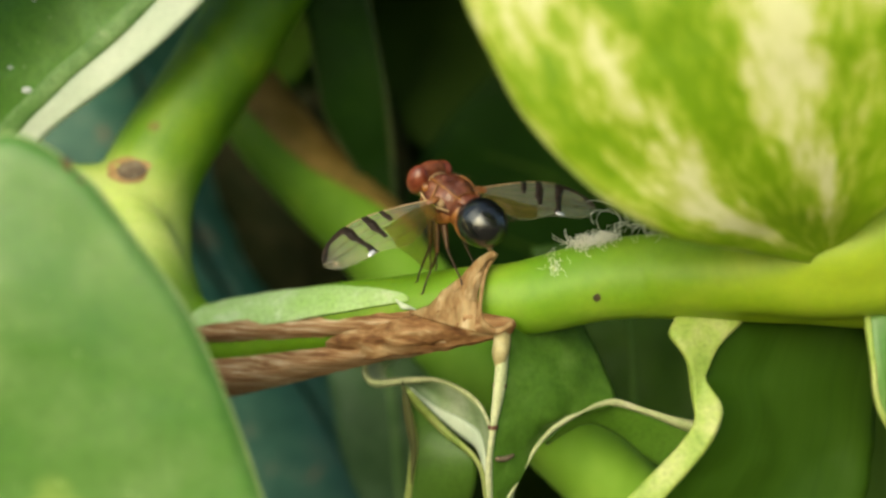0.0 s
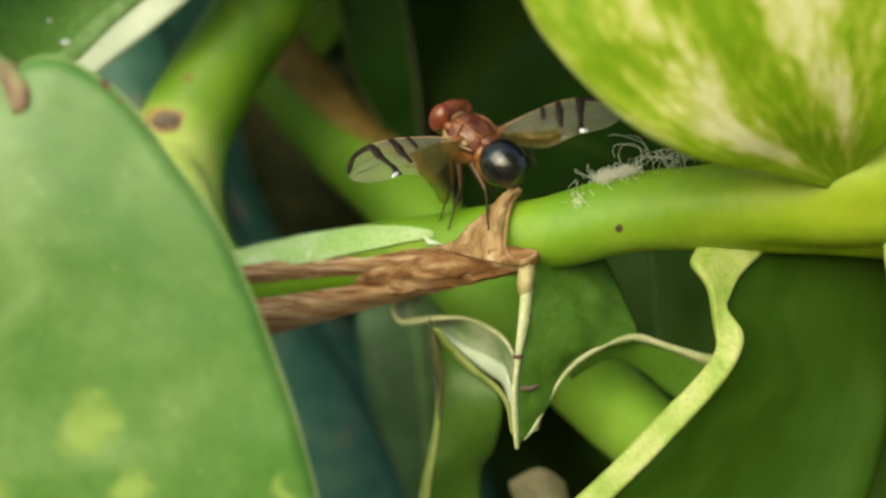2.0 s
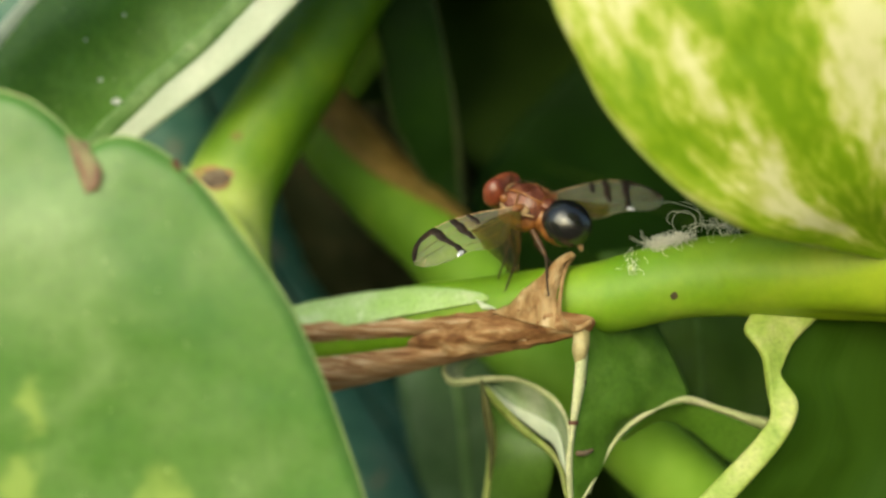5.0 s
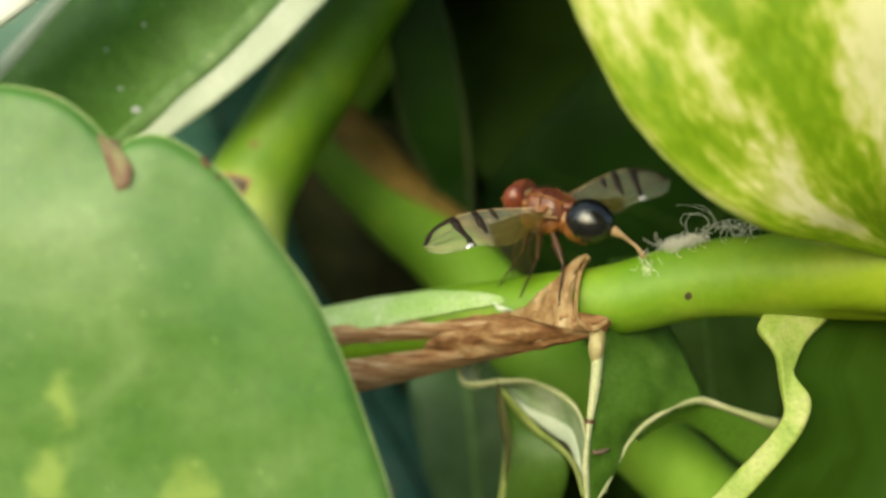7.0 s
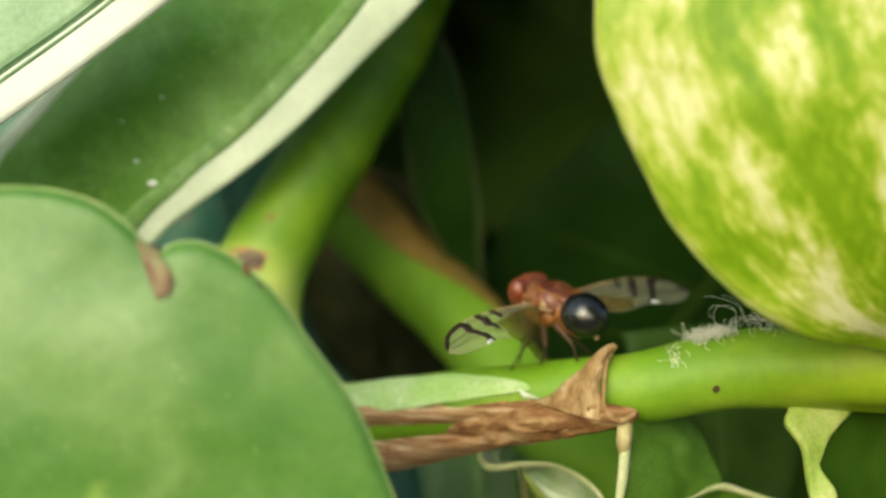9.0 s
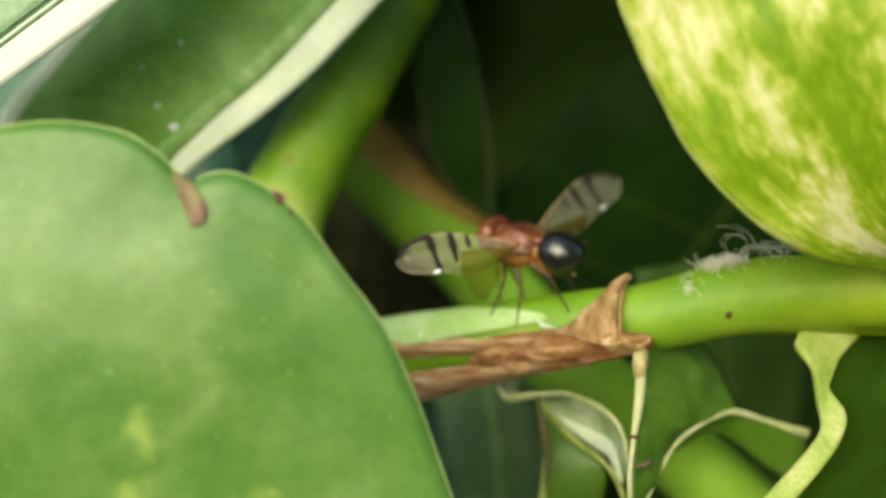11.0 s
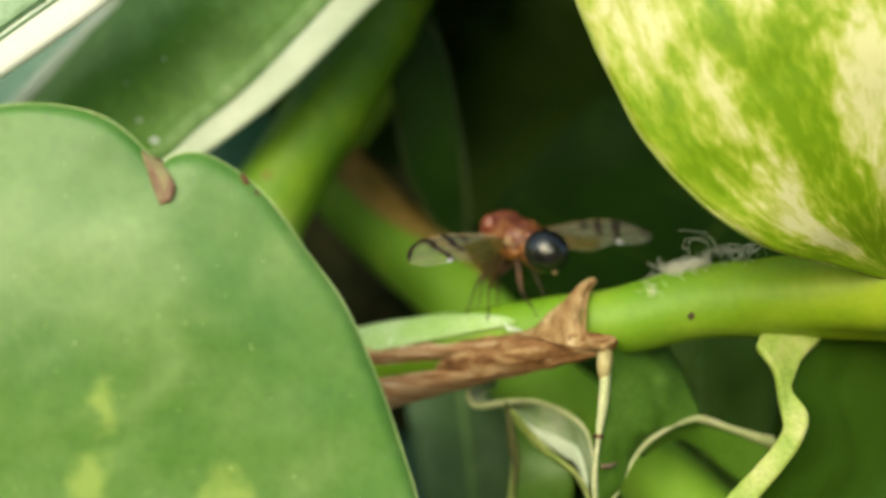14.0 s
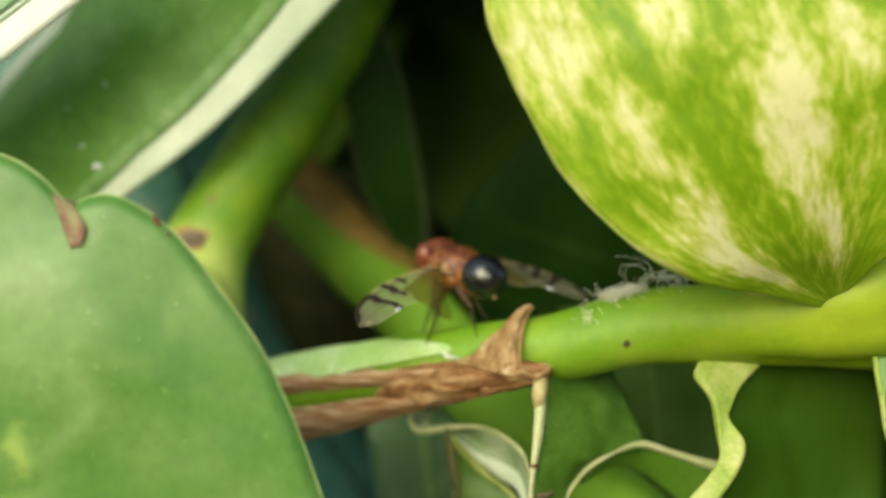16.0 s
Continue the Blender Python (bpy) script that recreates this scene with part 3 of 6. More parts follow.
INNER3 = [(-29.58, -7.00, -6.70), (-28.00, -7.00, -13.13), (-25.58, -7.00, -21.80)]
# a smooth line just inside the edge, so that the notch stays a short bite
BEND = EDGE[:6] + [tuple(a + (b - a) * k for a, b in zip(EDGE[5], EDGE[9])) for k in (0.33, 0.49, 0.65)] + EDGE[9:]
INSET = []
for k, p in enumerate(BEND):
    a, b = BEND[max(0, k - 1)], BEND[min(len(BEND) - 1, k + 1)]
    dx, dz = b[0] - a[0], b[2] - a[2]
    run = math.hypot(dx, dz)
    INSET.append((p[0] + 1.9 * dz / run, p[1] - 0.22, p[2] - 1.9 * dx / run))
part("blade", sheet([EDGE, INSET, INNER, INNER2, INNER3], nu=160, nv=40, thick=0.45, wob=0.10, freq=0.25), M_FRONT, front)

part("rim", tube([R(p, 0.085) for p in EDGE[1:-1]], n=160, sides=10, wob=0.3), M_RIM, front, "pale rim of the leaf")

part("petiole", tube([R(INNER3[1], 0.5), R((INNER3[1][0] - 2, 0, -34), 1.0), R((INNER3[1][0], 6, -76), 1.3)], n=30, sides=16), M_STEM, front)

# ---- big variegated leaf ----
VL = [(18.73, -1.80, -1.64), (15.56, -3.60, -1.01), (13.16, -4.90, -0.58), (11.24, -5.90, 0.25), (9.38, -6.40, 1.60), (7.57, -6.80, 3.50), (6.41, -7.00, 5.49), (5.34, -7.20, 7.63), (4.41, -7.40, 10.46), (4.75, -7.00, 15.69)]
VLM = [(18.97, -1.90, -1.37), (16.50, -4.60, 0.49), (14.15, -6.60, 3.05), (12.14, -7.70, 6.42), (11.10, -8.00, 9.76), (11.08, -7.50, 16.04)]
VM = [(19.29, -2.00, -1.18), (19.07, -4.80, 1.33), (19.01, -6.80, 4.81), (18.78, -7.80, 8.48), (18.02, -7.50, 16.55)]
VR = [(19.60, -1.90, -1.05), (20.43, -3.80, 0.19), (21.74, -5.60, 1.92), (23.20, -6.60, 4.82), (23.66, -7.00, 9.56), (22.31, -7.00, 16.71)]
part("leaf", sheet([VL, VLM, VM, VR], nu=100, nv=60, thick=0.4, wob=0.12, freq=0.3, seed=4), M_VARIEG, vine, "lime and cream variegated leaf")
part("leaf_margin", tube([R(p, 0.11) for p in VL], n=90, sides=8, wob=0.5), M_YELLOW, vine, "thin pale leaf margin")

# ---- white-edged leaf ----
white = thing("pothos_leaf", "dark green leaf with a broad cream white margin", "leaf", "pothos leaves")
WR = [(9.2, 5.4, 28.5), (2.48, 6.00, 20.26), (-2.18, 6.50, 14.56), (-4.98, 7.00, 11.75), (-8.49, 7.00, 8.17), (-11.26, 7.00, 5.90), (-13.22, 7.20, 4.52), (-14.68, 7.50, 3.43), (-16.13, 8.00, 1.88)]
WI = [(5.6, 5.4, 28.5), (-1.00, 6.00, 20.29), (-4.86, 6.60, 14.60), (-7.11, 7.00, 11.91), (-10.52, 7.10, 8.37), (-13.05, 7.20, 6.28), (-14.41, 7.30, 5.00), (-15.47, 7.60, 4.15), (-17.02, 8.00, 2.32)]
WC = [(-2.6, 6.0, 28.8), (-8.01, 6.50, 20.52), (-11.58, 7.00, 14.75), (-16.09, 7.60, 8.36), (-19.22, 8.40, 3.10)]
WL = [(-9.6, 7.4, 29.5), (-14.46, 8.00, 21.10), (-17.23, 8.50, 13.95), (-18.90, 8.60, 11.71), (-21.17, 8.70, 9.31), (-23.58, 8.80, 6.62), (-25.12, 9.00, 3.77)]
part("blade", sheet([WI, WC, WL], nu=60, nv=30, thick=0.35, wob=0.12), M_DARKLEAF, white)
part("margin", sheet([WI, WR], nu=60, nv=8, thick=0.36, wob=0.03), M_WHITE, white, "cream white leaf margin")
part("margin_blend", sheet([off(WI, 0.05, -0.06), off(WI, -0.95, -0.1, 0.25)], nu=60, nv=6, thick=0.3, wob=0.06), M_BLEND, white, "grey green band beside the margin")
part("far_margin", sheet([off(WL, 0.45, -0.02), off(WL, -0.65, 0, 0.12)], nu=60, nv=5, thick=0.4), M_WHITE, white, "narrow pale margin")

upper = thing("pothos_leaf", "pale green leaf with a white margin lightened for sky glare", "leaf", "pothos leaves")
UO = [(-8.31, -1.00, 16.31), (-13.12, 0.00, 12.96), (-17.80, 0.00, 9.43), (-22.98, 0.00, 5.79), (-29.41, 0.00, 1.27)]
UI = [(-11.66, -1.00, 16.33), (-15.61, 0.00, 13.11), (-19.64, 0.00, 10.15), (-23.00, 0.00, 7.76), (-29.98, 0.00, 3.35)]
UB = [(-17.90, 0.00, 19.63), (-21.90, 1.00, 16.51), (-26.13, 1.00, 12.76), (-31.93, 1.00, 8.77)]
part("blade", sheet([UI, UB], nu=30, nv=12, thick=0.4, wob=0.1), M_PALE, upper)
part("margin", sheet([UO, UI], nu=40, nv=8, thick=0.42, wob=0.04), M_SKYLIT, upper, "white margin lightened for sky glare")
for k, r in ((0.86, 0.13), (1.12, 0.09)):
    part("stripe", tube([R((a[0] + (b[0] - a[0]) * k, a[1] - 0.22, a[2] + (b[2] - a[2]) * k), r) for a, b in zip(UO, UI)], n=40, sides=8, flat=0.5), M_PALE, upper, "thin green stripe beside the margin")

# ---- vine behind ----
rear = thing("pothos_vine", "second green vine stem in shade behind the front vine", "vine")
REAR = [R((-9.69, 24.00, 7.84), 2.18), R((-4.54, 21.50, 2.12), 2.29), R((-0.13, 18.50, -1.90), 2.25), R((4.42, 14.50, -6.91), 2.24), R((9.02, 10.50, -10.44), 2.10), R((13.69, 9.50, -14.50), 2.06), R((23.87, 9.00, -23.97), 2.12), R((29.98, 9.00, -48.20), 2.17)]
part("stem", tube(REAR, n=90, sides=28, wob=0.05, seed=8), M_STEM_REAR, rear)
part("sheath", shell(REAR, 0.02, 0.22, 0.0, 1.9, 1.04, 0.2), M_HUSK, rear, "dull dried brown sheath clasping the stem")

hang = thing("pothos_leaf", "narrow dark hanging leaf in deep shade", "leaf", "pothos leaves")
HL = [(-8.2, 16.0, 20.5), (-6.0, 16.8, 17.3), (-5.2, 17.0, 14.9), (-4.3, 17.0, 12.8), (-3.45, 17.2, 9.7), (-3.1, 17.5, 7.0), (-2.3, 18.2, 4.2), (0.68, 20.0, -0.7)]
HR = [(-7.4, 16.0, 20.5), (-4.4, 16.8, 17.3), (-2.56, 17.0, 15.7), (-1.5, 17.0, 14.2), (-0.55, 17.2, 11.8), (0.12, 17.6, 8.7), (0.6, 18.0, 6.0), (0.85, 18.6, 3.6), (1.09, 19.6, -0.7)]
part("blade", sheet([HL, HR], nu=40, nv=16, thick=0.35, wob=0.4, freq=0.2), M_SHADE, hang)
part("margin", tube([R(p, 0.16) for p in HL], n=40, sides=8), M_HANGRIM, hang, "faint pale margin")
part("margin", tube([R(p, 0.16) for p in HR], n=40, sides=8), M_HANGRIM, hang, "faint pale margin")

shade = thing("pothos_leaf", "large dark leaf with faint veins in deep shade", "leaf", "pothos leaves")
BL = [(14.38, 26.00, 14.58), (7.53, 26.00, 9.09), (2.30, 27.00, 2.85), (0.47, 28.00, -3.61), (3.36, 29.00, -10.64)]
BM = [(28.03, 26.00, 15.26), (22.59, 27.00, 8.18), (16.57, 28.00, 0.44), (12.09, 29.00, -5.78), (10.75, 30.00, -11.84)]
BR = [(38.19, 26.00, 14.58), (35.14, 28.00, 5.84), (28.62, 29.00, -2.75), (20.65, 30.00, -8.77), (13.35, 30.00, -12.56)]
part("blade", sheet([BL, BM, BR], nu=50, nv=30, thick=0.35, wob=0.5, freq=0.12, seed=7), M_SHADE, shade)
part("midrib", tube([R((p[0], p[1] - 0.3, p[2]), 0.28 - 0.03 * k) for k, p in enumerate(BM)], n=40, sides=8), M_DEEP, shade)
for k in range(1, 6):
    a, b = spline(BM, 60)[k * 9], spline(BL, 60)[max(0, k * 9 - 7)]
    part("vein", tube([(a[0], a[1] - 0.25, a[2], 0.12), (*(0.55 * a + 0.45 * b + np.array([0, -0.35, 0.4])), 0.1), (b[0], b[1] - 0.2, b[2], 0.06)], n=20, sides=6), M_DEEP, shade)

# added sheet for the dark gap; its near black colour holds the shade
filler = thing("withered_leaf", "dark olive brown filler leaf added in the shaded gap behind the vines", "leaf")
part("blade", sheet([[(-11.24, 36.00, 9.29), (-14.64, 35.00, 2.15), (-13.49, 35.00, -4.95), (-9.32, 36.00, -13.86)], [(-5.54, 35.00, 7.66), (-6.97, 34.00, 1.40), (-6.19, 34.00, -4.83), (-3.96, 35.00, -13.63)], [(-0.12, 36.00, 6.17), (1.51, 35.50, 0.66), (1.54, 35.50, -5.67), (0.74, 36.00, -13.75)]], nu=40, nv=24, thick=0.3, wob=0.9, freq=0.25, seed=3, crease=0.2), M_FILLER, filler)
part("midrib", tube([R(p, 0.3) for p in ((-5.48, 34.60, 7.63), (-6.91, 33.60, 1.40), (-6.14, 33.60, -4.80), (-3.91, 34.60, -13.56))], n=30, sides=8), M_FILLER, filler)

# ---- crinkled leaf below ----
crinkle = thing("pothos_leaf", "crinkled green leaf with wavy cream margins", "leaf", "pothos leaves")
J1T = [(1.81, 6.00, -6.35), (1.08, 5.80, -6.50), (0.67, 5.60, -7.12), (1.09, 5.40, -7.74), (2.69, 5.20, -7.56), (4.11, 5.00, -7.56), (5.42, 4.20, -8.08), (6.20, 3.00, -8.82), (6.60, 2.40, -10.42)]
J1B = [(2.18, 6.40, -6.86), (1.79, 6.20, -7.06), (1.57, 6.00, -7.42), (1.82, 5.80, -7.75), (2.76, 5.60, -7.99), (3.88, 5.40, -9.15), (5.15, 4.80, -10.07), (5.89, 3.80, -10.54), (6.33, 2.80, -12.11)]
J1M = [((a[0] + b[0]) / 2, (a[1] + b[1]) / 2 + 0.5, (a[2] + b[2]) / 2) for a, b in zip(J1T, J1B)]
part("fold", sheet([off(J1T, 0, 0.15), J1M, off(J1B, 0, 0.15)], nu=60, nv=14, thick=0.16, wob=0.1), M_FOLD, crinkle, "grey-green underside fold")
# white band that puts the fold's highlight into colour
part("fold_edge", sheet([[(w * b[0] + (1 - w) * a[0], w * b[1] + (1 - w) * a[1] + 0.1, w * b[2] + (1 - w) * a[2]) for a, b, w in zip(J1T[4:], J1B[4:], (0.99, 0.8, 0.62, 0.6, 0.8))], off(J1B[4:], 0, -0.05)], nu=30, nv=6, thick=0.12, wob=0.06), M_WHITE, crinkle, "white band standing for the highlight on the fold")
J2L = [(6.87, 1.20, -4.79), (6.73, 0.70, -6.92), (6.45, 0.50, -8.83), (6.31, 0.60, -10.53), (6.41, 1.00, -12.73)]
J2R = [(10.40, 4.80, -4.80), (11.90, 4.00, -8.15), (9.67, 3.00, -8.79), (8.41, 2.40, -9.82), (7.06, 1.50, -11.88)]
part("blade", sheet([J2L, J2R], nu=50, nv=20, thick=0.22, wob=0.2, freq=0.4), M_GLOSSLEAF, crinkle)
J3A = [(8.67, 2.60, -9.80), (9.91, 3.00, -8.71), (11.60, 4.00, -8.33), (13.28, 4.50, -8.80), (15.40, 4.50, -9.47)]
J3B = [(8.82, 3.20, -10.00), (10.48, 4.00, -9.25), (11.95, 5.00, -9.82), (13.67, 5.50, -11.17), (15.47, 5.50, -12.19)]
part("blade", sheet([J3A, J3B], nu=40, nv=10, thick=0.2, wob=0.1), M_MIDLEAF, crinkle)
J4L = [(2.53, 4.50, -7.76), (2.97, 4.80, -10.14), (2.69, 5.00, -12.81), (2.21, 5.00, -15.47), (2.15, 5.00, -18.14), (2.78, 5.00, -22.15)]
J4R = [(2.63, 4.50, -7.81), (4.24, 5.00, -9.76), (5.73, 4.20, -11.20), (5.40, 5.50, -13.65), (4.71, 6.50, -15.76), (5.38, 7.00, -22.76)]
part("lobe", sheet([J4L, J4R], nu=50, nv=14, thick=0.22, wob=0.15), M_LOBE, crinkle, "curled lower lobe")


def edge_of(pts, r, r1=None, name="margin", parent=crinkle, mat=M_CREAM, label="wavy cream margin", n=60):
    r1 = r if r1 is None else r1
    pts = off(pts, 0, -0.12)
    m = len(pts) - 1
    return part(name, tube([R(p, (r + (r1 - r) * k / m) * (1 + 0.2 * math.sin(2.3 * k))) for k, p in enumerate(pts)], n=n, sides=10, wob=0.45, flat=0.7), mat, parent, label)


edge_of(J1T, 0.24, 0.12)
edge_of([(2.64, 4.30, -7.90), (4.25, 4.80, -9.70), (5.80, 3.80, -10.90), (6.33, 1.40, -12.12)], 0.24, 0.20, mat=M_OLIVEEDGE, label="olive margin of the lower lobe")
stalk = edge_of(J2L, 0.38, 0.10)
part("dry_sleeve", tube([(6.84, 1.00, -4.80, 0.40), (6.80, 0.78, -5.30, 0.42), (6.74, 0.58, -5.75, 0.38), (6.70, 0.62, -6.25, 0.20)], n=20, sides=12, wob=0.5, flat=0.75), M_SLEEVE, stalk, "tan dry sleeve on the stalk")
for p, r in (((6.45, 0.38, -8.72), 0.22), ((6.72, 0.62, -7.02), 0.30)):
    part("ring", tube([(p[0], p[1], p[2] + 0.06, r), (p[0], p[1], p[2] - 0.08, r)], n=6, sides=12), M_SCAR, stalk, "brown ring")
edge_of([(6.70, 1.30, -12.39), (7.13, 1.50, -11.83), (8.41, 2.30, -9.81), (9.78, 2.90, -8.73), (11.59, 3.90, -8.27), (13.31, 4.40, -8.74), (15.39, 4.40, -9.41)], 0.09, 0.30)
edge_of(J4L, 0.14, 0.36, mat=M_OLIVEEDGE, label="broad olive yellow margin")
edge_of([(6.59, 0.70, -10.10), (6.93, 0.90, -10.14), (7.32, 1.30, -10.06)], 0.17, 0.13, "dry_mark", mat=M_CORE, label="dry brown mark", n=16)
part("dry_tip", tube([(2.48, 3.98, -7.45, 0.04), (2.60, 4.0, -8.1, 0.16), (2.74, 4.1, -8.9, 0.27), (2.88, 4.3, -9.8, 0.26), (2.95, 4.5, -10.8, 0.17), (2.85, 4.7, -12.2, 0.06)], n=36, sides=10, wob=0.4, flat=0.6), M_DRYTIP, crinkle, "dry brown tip")
part("lobe_tip", sheet([[(6.70, 2.40, -11.04), (6.99, 2.20, -11.63), (7.14, 2.20, -12.25)], [(7.25, 2.80, -10.97), (7.49, 2.70, -11.58), (7.34, 2.40, -12.23)]], nu=14, nv=8, thick=0.12, wob=0.08), M_CREAM, crinkle, "small cream lobe tip")
part("dry_lobe", sheet([[(6.04, 8.00, -15.79), (6.32, 8.00, -17.18), (5.64, 8.00, -20.55)], [(7.54, 7.60, -14.99), (8.08, 7.40, -16.72), (8.64, 7.40, -20.30)], [(8.77, 8.00, -15.74), (9.05, 8.00, -17.12), (10.29, 8.00, -20.43)]], nu=20, nv=14, thick=0.2, wob=0.2), M_DRYLOBE, crinkle, "dry greyish tan lower lobe")

behind = thing("pothos_leaf", "plain dark green leaf in the gap behind the crinkled leaf", "leaf", "pothos leaves")
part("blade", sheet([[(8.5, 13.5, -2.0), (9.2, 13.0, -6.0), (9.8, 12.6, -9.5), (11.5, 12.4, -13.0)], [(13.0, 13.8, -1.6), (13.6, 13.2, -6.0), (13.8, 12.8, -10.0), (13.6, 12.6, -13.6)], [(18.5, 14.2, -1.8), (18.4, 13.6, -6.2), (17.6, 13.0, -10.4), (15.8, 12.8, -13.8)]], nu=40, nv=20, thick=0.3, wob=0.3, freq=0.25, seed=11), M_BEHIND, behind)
part("midrib", tube([R(p, 0.16) for p in ((13.0, 13.55, -1.6), (13.6, 12.95, -6.0), (13.8, 12.55, -10.0), (13.6, 12.35, -13.4))], n=30, sides=8), M_LOBE, behind)

# ---- yellow-edged leaf ----
yellow = thing("pothos_leaf", "dark green leaf with a rolled yellow green margin", "leaf", "pothos leaves")
KL = [(14.58, 2.00, -3.37), (14.02, 1.00, -4.07), (13.65, 0.30, -4.80), (14.33, 0.20, -5.92), (14.59, 0.00, -7.53), (14.42, -0.20, -8.80), (12.45, -0.60, -10.79), (9.69, -1.00, -13.56), (6.93, -1.40, -15.91), (2.55, -2.00, -19.52)]
KR = [(18.14, 2.20, -3.38), (17.08, 1.50, -4.13), (15.69, 0.80, -5.36), (15.11, 0.40, -6.51), (15.68, -0.30, -7.55), (15.44, -0.60, -8.63), (14.45, -0.80, -10.04), (11.83, -1.20, -12.79), (8.71, -1.60, -15.77), (4.87, -2.20, -19.38)]
KB = [(23.80, 4.00, -3.17), (23.10, 3.00, -7.28), (22.19, 2.00, -12.00), (20.38, 1.00, -16.63), (16.10, 0.00, -22.43)]
KC = [(20.26, 3.20, -3.27), (19.68, 2.60, -6.05), (18.85, 1.80, -9.60), (15.65, 0.60, -14.23), (10.19, -1.00, -20.82)]
part("margin", sheet([KL, KR], nu=80, nv=12, thick=0.4, wob=0.15, freq=0.6), M_YELLOW, yellow, "rolled yellow green margin")
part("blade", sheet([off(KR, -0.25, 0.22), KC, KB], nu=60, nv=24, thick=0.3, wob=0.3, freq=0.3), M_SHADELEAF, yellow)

side = thing("pothos_leaf", "pale green leaf beside the vine node", "leaf", "pothos leaves")
SE = [(21.36, -0.50, -3.90), (21.47, -1.00, -5.65), (21.76, -1.00, -7.45), (22.78, -1.00, -9.25)]
part("margin", tube([R(p, 0.14) for p in SE], n=30, sides=8, wob=0.3), M_YELLOW, side, "pale margin")
part("blade", sheet([SE, [(23.69, -0.50, -3.43), (24.84, 0.00, -5.76), (25.34, 0.00, -7.60), (25.41, 0.00, -9.91)]], nu=30, nv=10, thick=0.4, wob=0.1), M_FRONT, side)

grey = thing("pothos_leaf", "blurred grey green leaf hanging behind the crinkled leaf", "leaf", "pothos leaves")
part("midrib", tube([R(p, 0.22) for p in ((0.25, 19.00, -6.43), (1.03, 18.10, -11.24), (1.44, 18.10, -15.80), (2.21, 18.60, -24.49))], n=30, sides=8), M_BLEND, grey)
part("blade", sheet([[(-3.04, 19.00, -6.44), (-2.44, 18.00, -10.60), (-1.64, 18.00, -14.51), (-0.02, 18.00, -18.42), (1.19, 19.00, -24.64)], [(3.47, 20.00, -6.48), (4.49, 19.00, -11.97), (4.49, 19.00, -16.91), (3.51, 19.00, -24.58)]], nu=30, nv=14, thick=0.35, wob=0.3), M_GREY, grey)


# ---- dark foliage behind and above ----
def leaf_cloud(name, label, count, box, size, mat, seed, tilt):
    """Many overlapping heart-shaped leaves."""
    rng = random.Random(seed)
    bm = bmesh.new()
    for _ in range(count):
        c = Vector([rng.uniform(*b) for b in box])
        s = rng.uniform(*size)
        m = Matrix.Translation(c) @ Euler((radians(rng.uniform(*tilt)), radians(rng.uniform(-35, 35)), radians(rng.uniform(0, 360) if tilt[1] < 40 else rng.uniform(-40, 40)))).to_matrix().to_4x4()
        n = 9
        rows = []
        for i in range(n):
            u = i / (n - 1)
            w = s * 0.42 * math.sin(math.pi * min(1, u * 0.93 + 0.05)) ** 0.7 * (1.25 - 0.5 * u)
            bend = -0.25 * s * u * u
            rows.append([bm.verts.new(m @ Vector((k * w, (u - 0.5) * s, bend + 0.12 * w * abs(k) * (1 if abs(k) == 1 else 0.6)))) for k in (-1, -0.5, 0, 0.5, 1)])
        for a, b in zip(rows, rows[1:]):
            for k in range(4):
                bm.faces.new((a[k], a[k + 1], b[k + 1], b[k]))
    return tagged(part(name, bm, mat), label, "foliage", kind="stuff")


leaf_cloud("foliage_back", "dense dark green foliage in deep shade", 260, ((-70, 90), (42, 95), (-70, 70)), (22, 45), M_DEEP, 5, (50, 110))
# leaves added overhead, out of view, to shade the stems and the back
leaf_cloud("foliage_canopy", "dense dark green foliage added above the vines for shade", 90, ((14, 60), (14, 42), (26, 44)), (18, 30), M_DEEP, 6, (-20, 20))
leaf_cloud("foliage_canopy", "dark leaves added close above the rear stems for shade", 80, ((-11, 14), (17, 30), (26, 31)), (11, 18), M_DEEP, 9, (-15, 15))
leaf_cloud("foliage_canopy", "dense dark green foliage added above the back for shade", 90, ((-60, 90), (34, 115), (26, 60)), (22, 42), M_DEEP, 7, (-25, 25))


# ---- finding the skin of a part ----
def skin_of(ob):
    me = ob.data
    return BVHTree.FromPolygons([v.co / MM for v in me.vertices], [p.vertices[:] for p in me.polygons])


def on_skin(tree, p, lift=0.05):
    """The place on the skin that lies behind p, seen along the y axis, lifted off a little."""
    hit = tree.ray_cast(Vector((p[0], -40, p[2])), Vector((0, 1, 0)))
    return (p[0], (hit[0].y if hit[0] else p[1]) - lift, p[2])


# ---- dried sheath, peel and marks on the vine ----
stem_skin = skin_of(stem)
SU_T = [(-8.58, 6.60, -5.69), (-5.71, 5.60, -5.09), (-2.97, 4.70, -4.71), (-0.33, 3.90, -4.45), (1.98, 3.00, -4.23), (3.29, 2.40, -4.09)]
SU_B = [(-8.58, 6.60, -6.32), (-5.72, 5.60, -5.93), (-2.97, 4.70, -5.76), (-0.33, 3.90, -5.48), (1.98, 3.00, -5.00), (3.29, 2.40, -4.67)]
SU_M = [((a[0] + b[0]) / 2, (a[1] + b[1]) / 2 - 0.35, (a[2] + b[2]) / 2) for a, b in zip(SU_T, SU_B)]
part("sheath", sheet([SU_T, SU_M, SU_B], nu=90, nv=14, thick=0.14, wob=0.07, freq=0.9, crease=0.06), M_BARK, vine, "dried brown sheath strip")
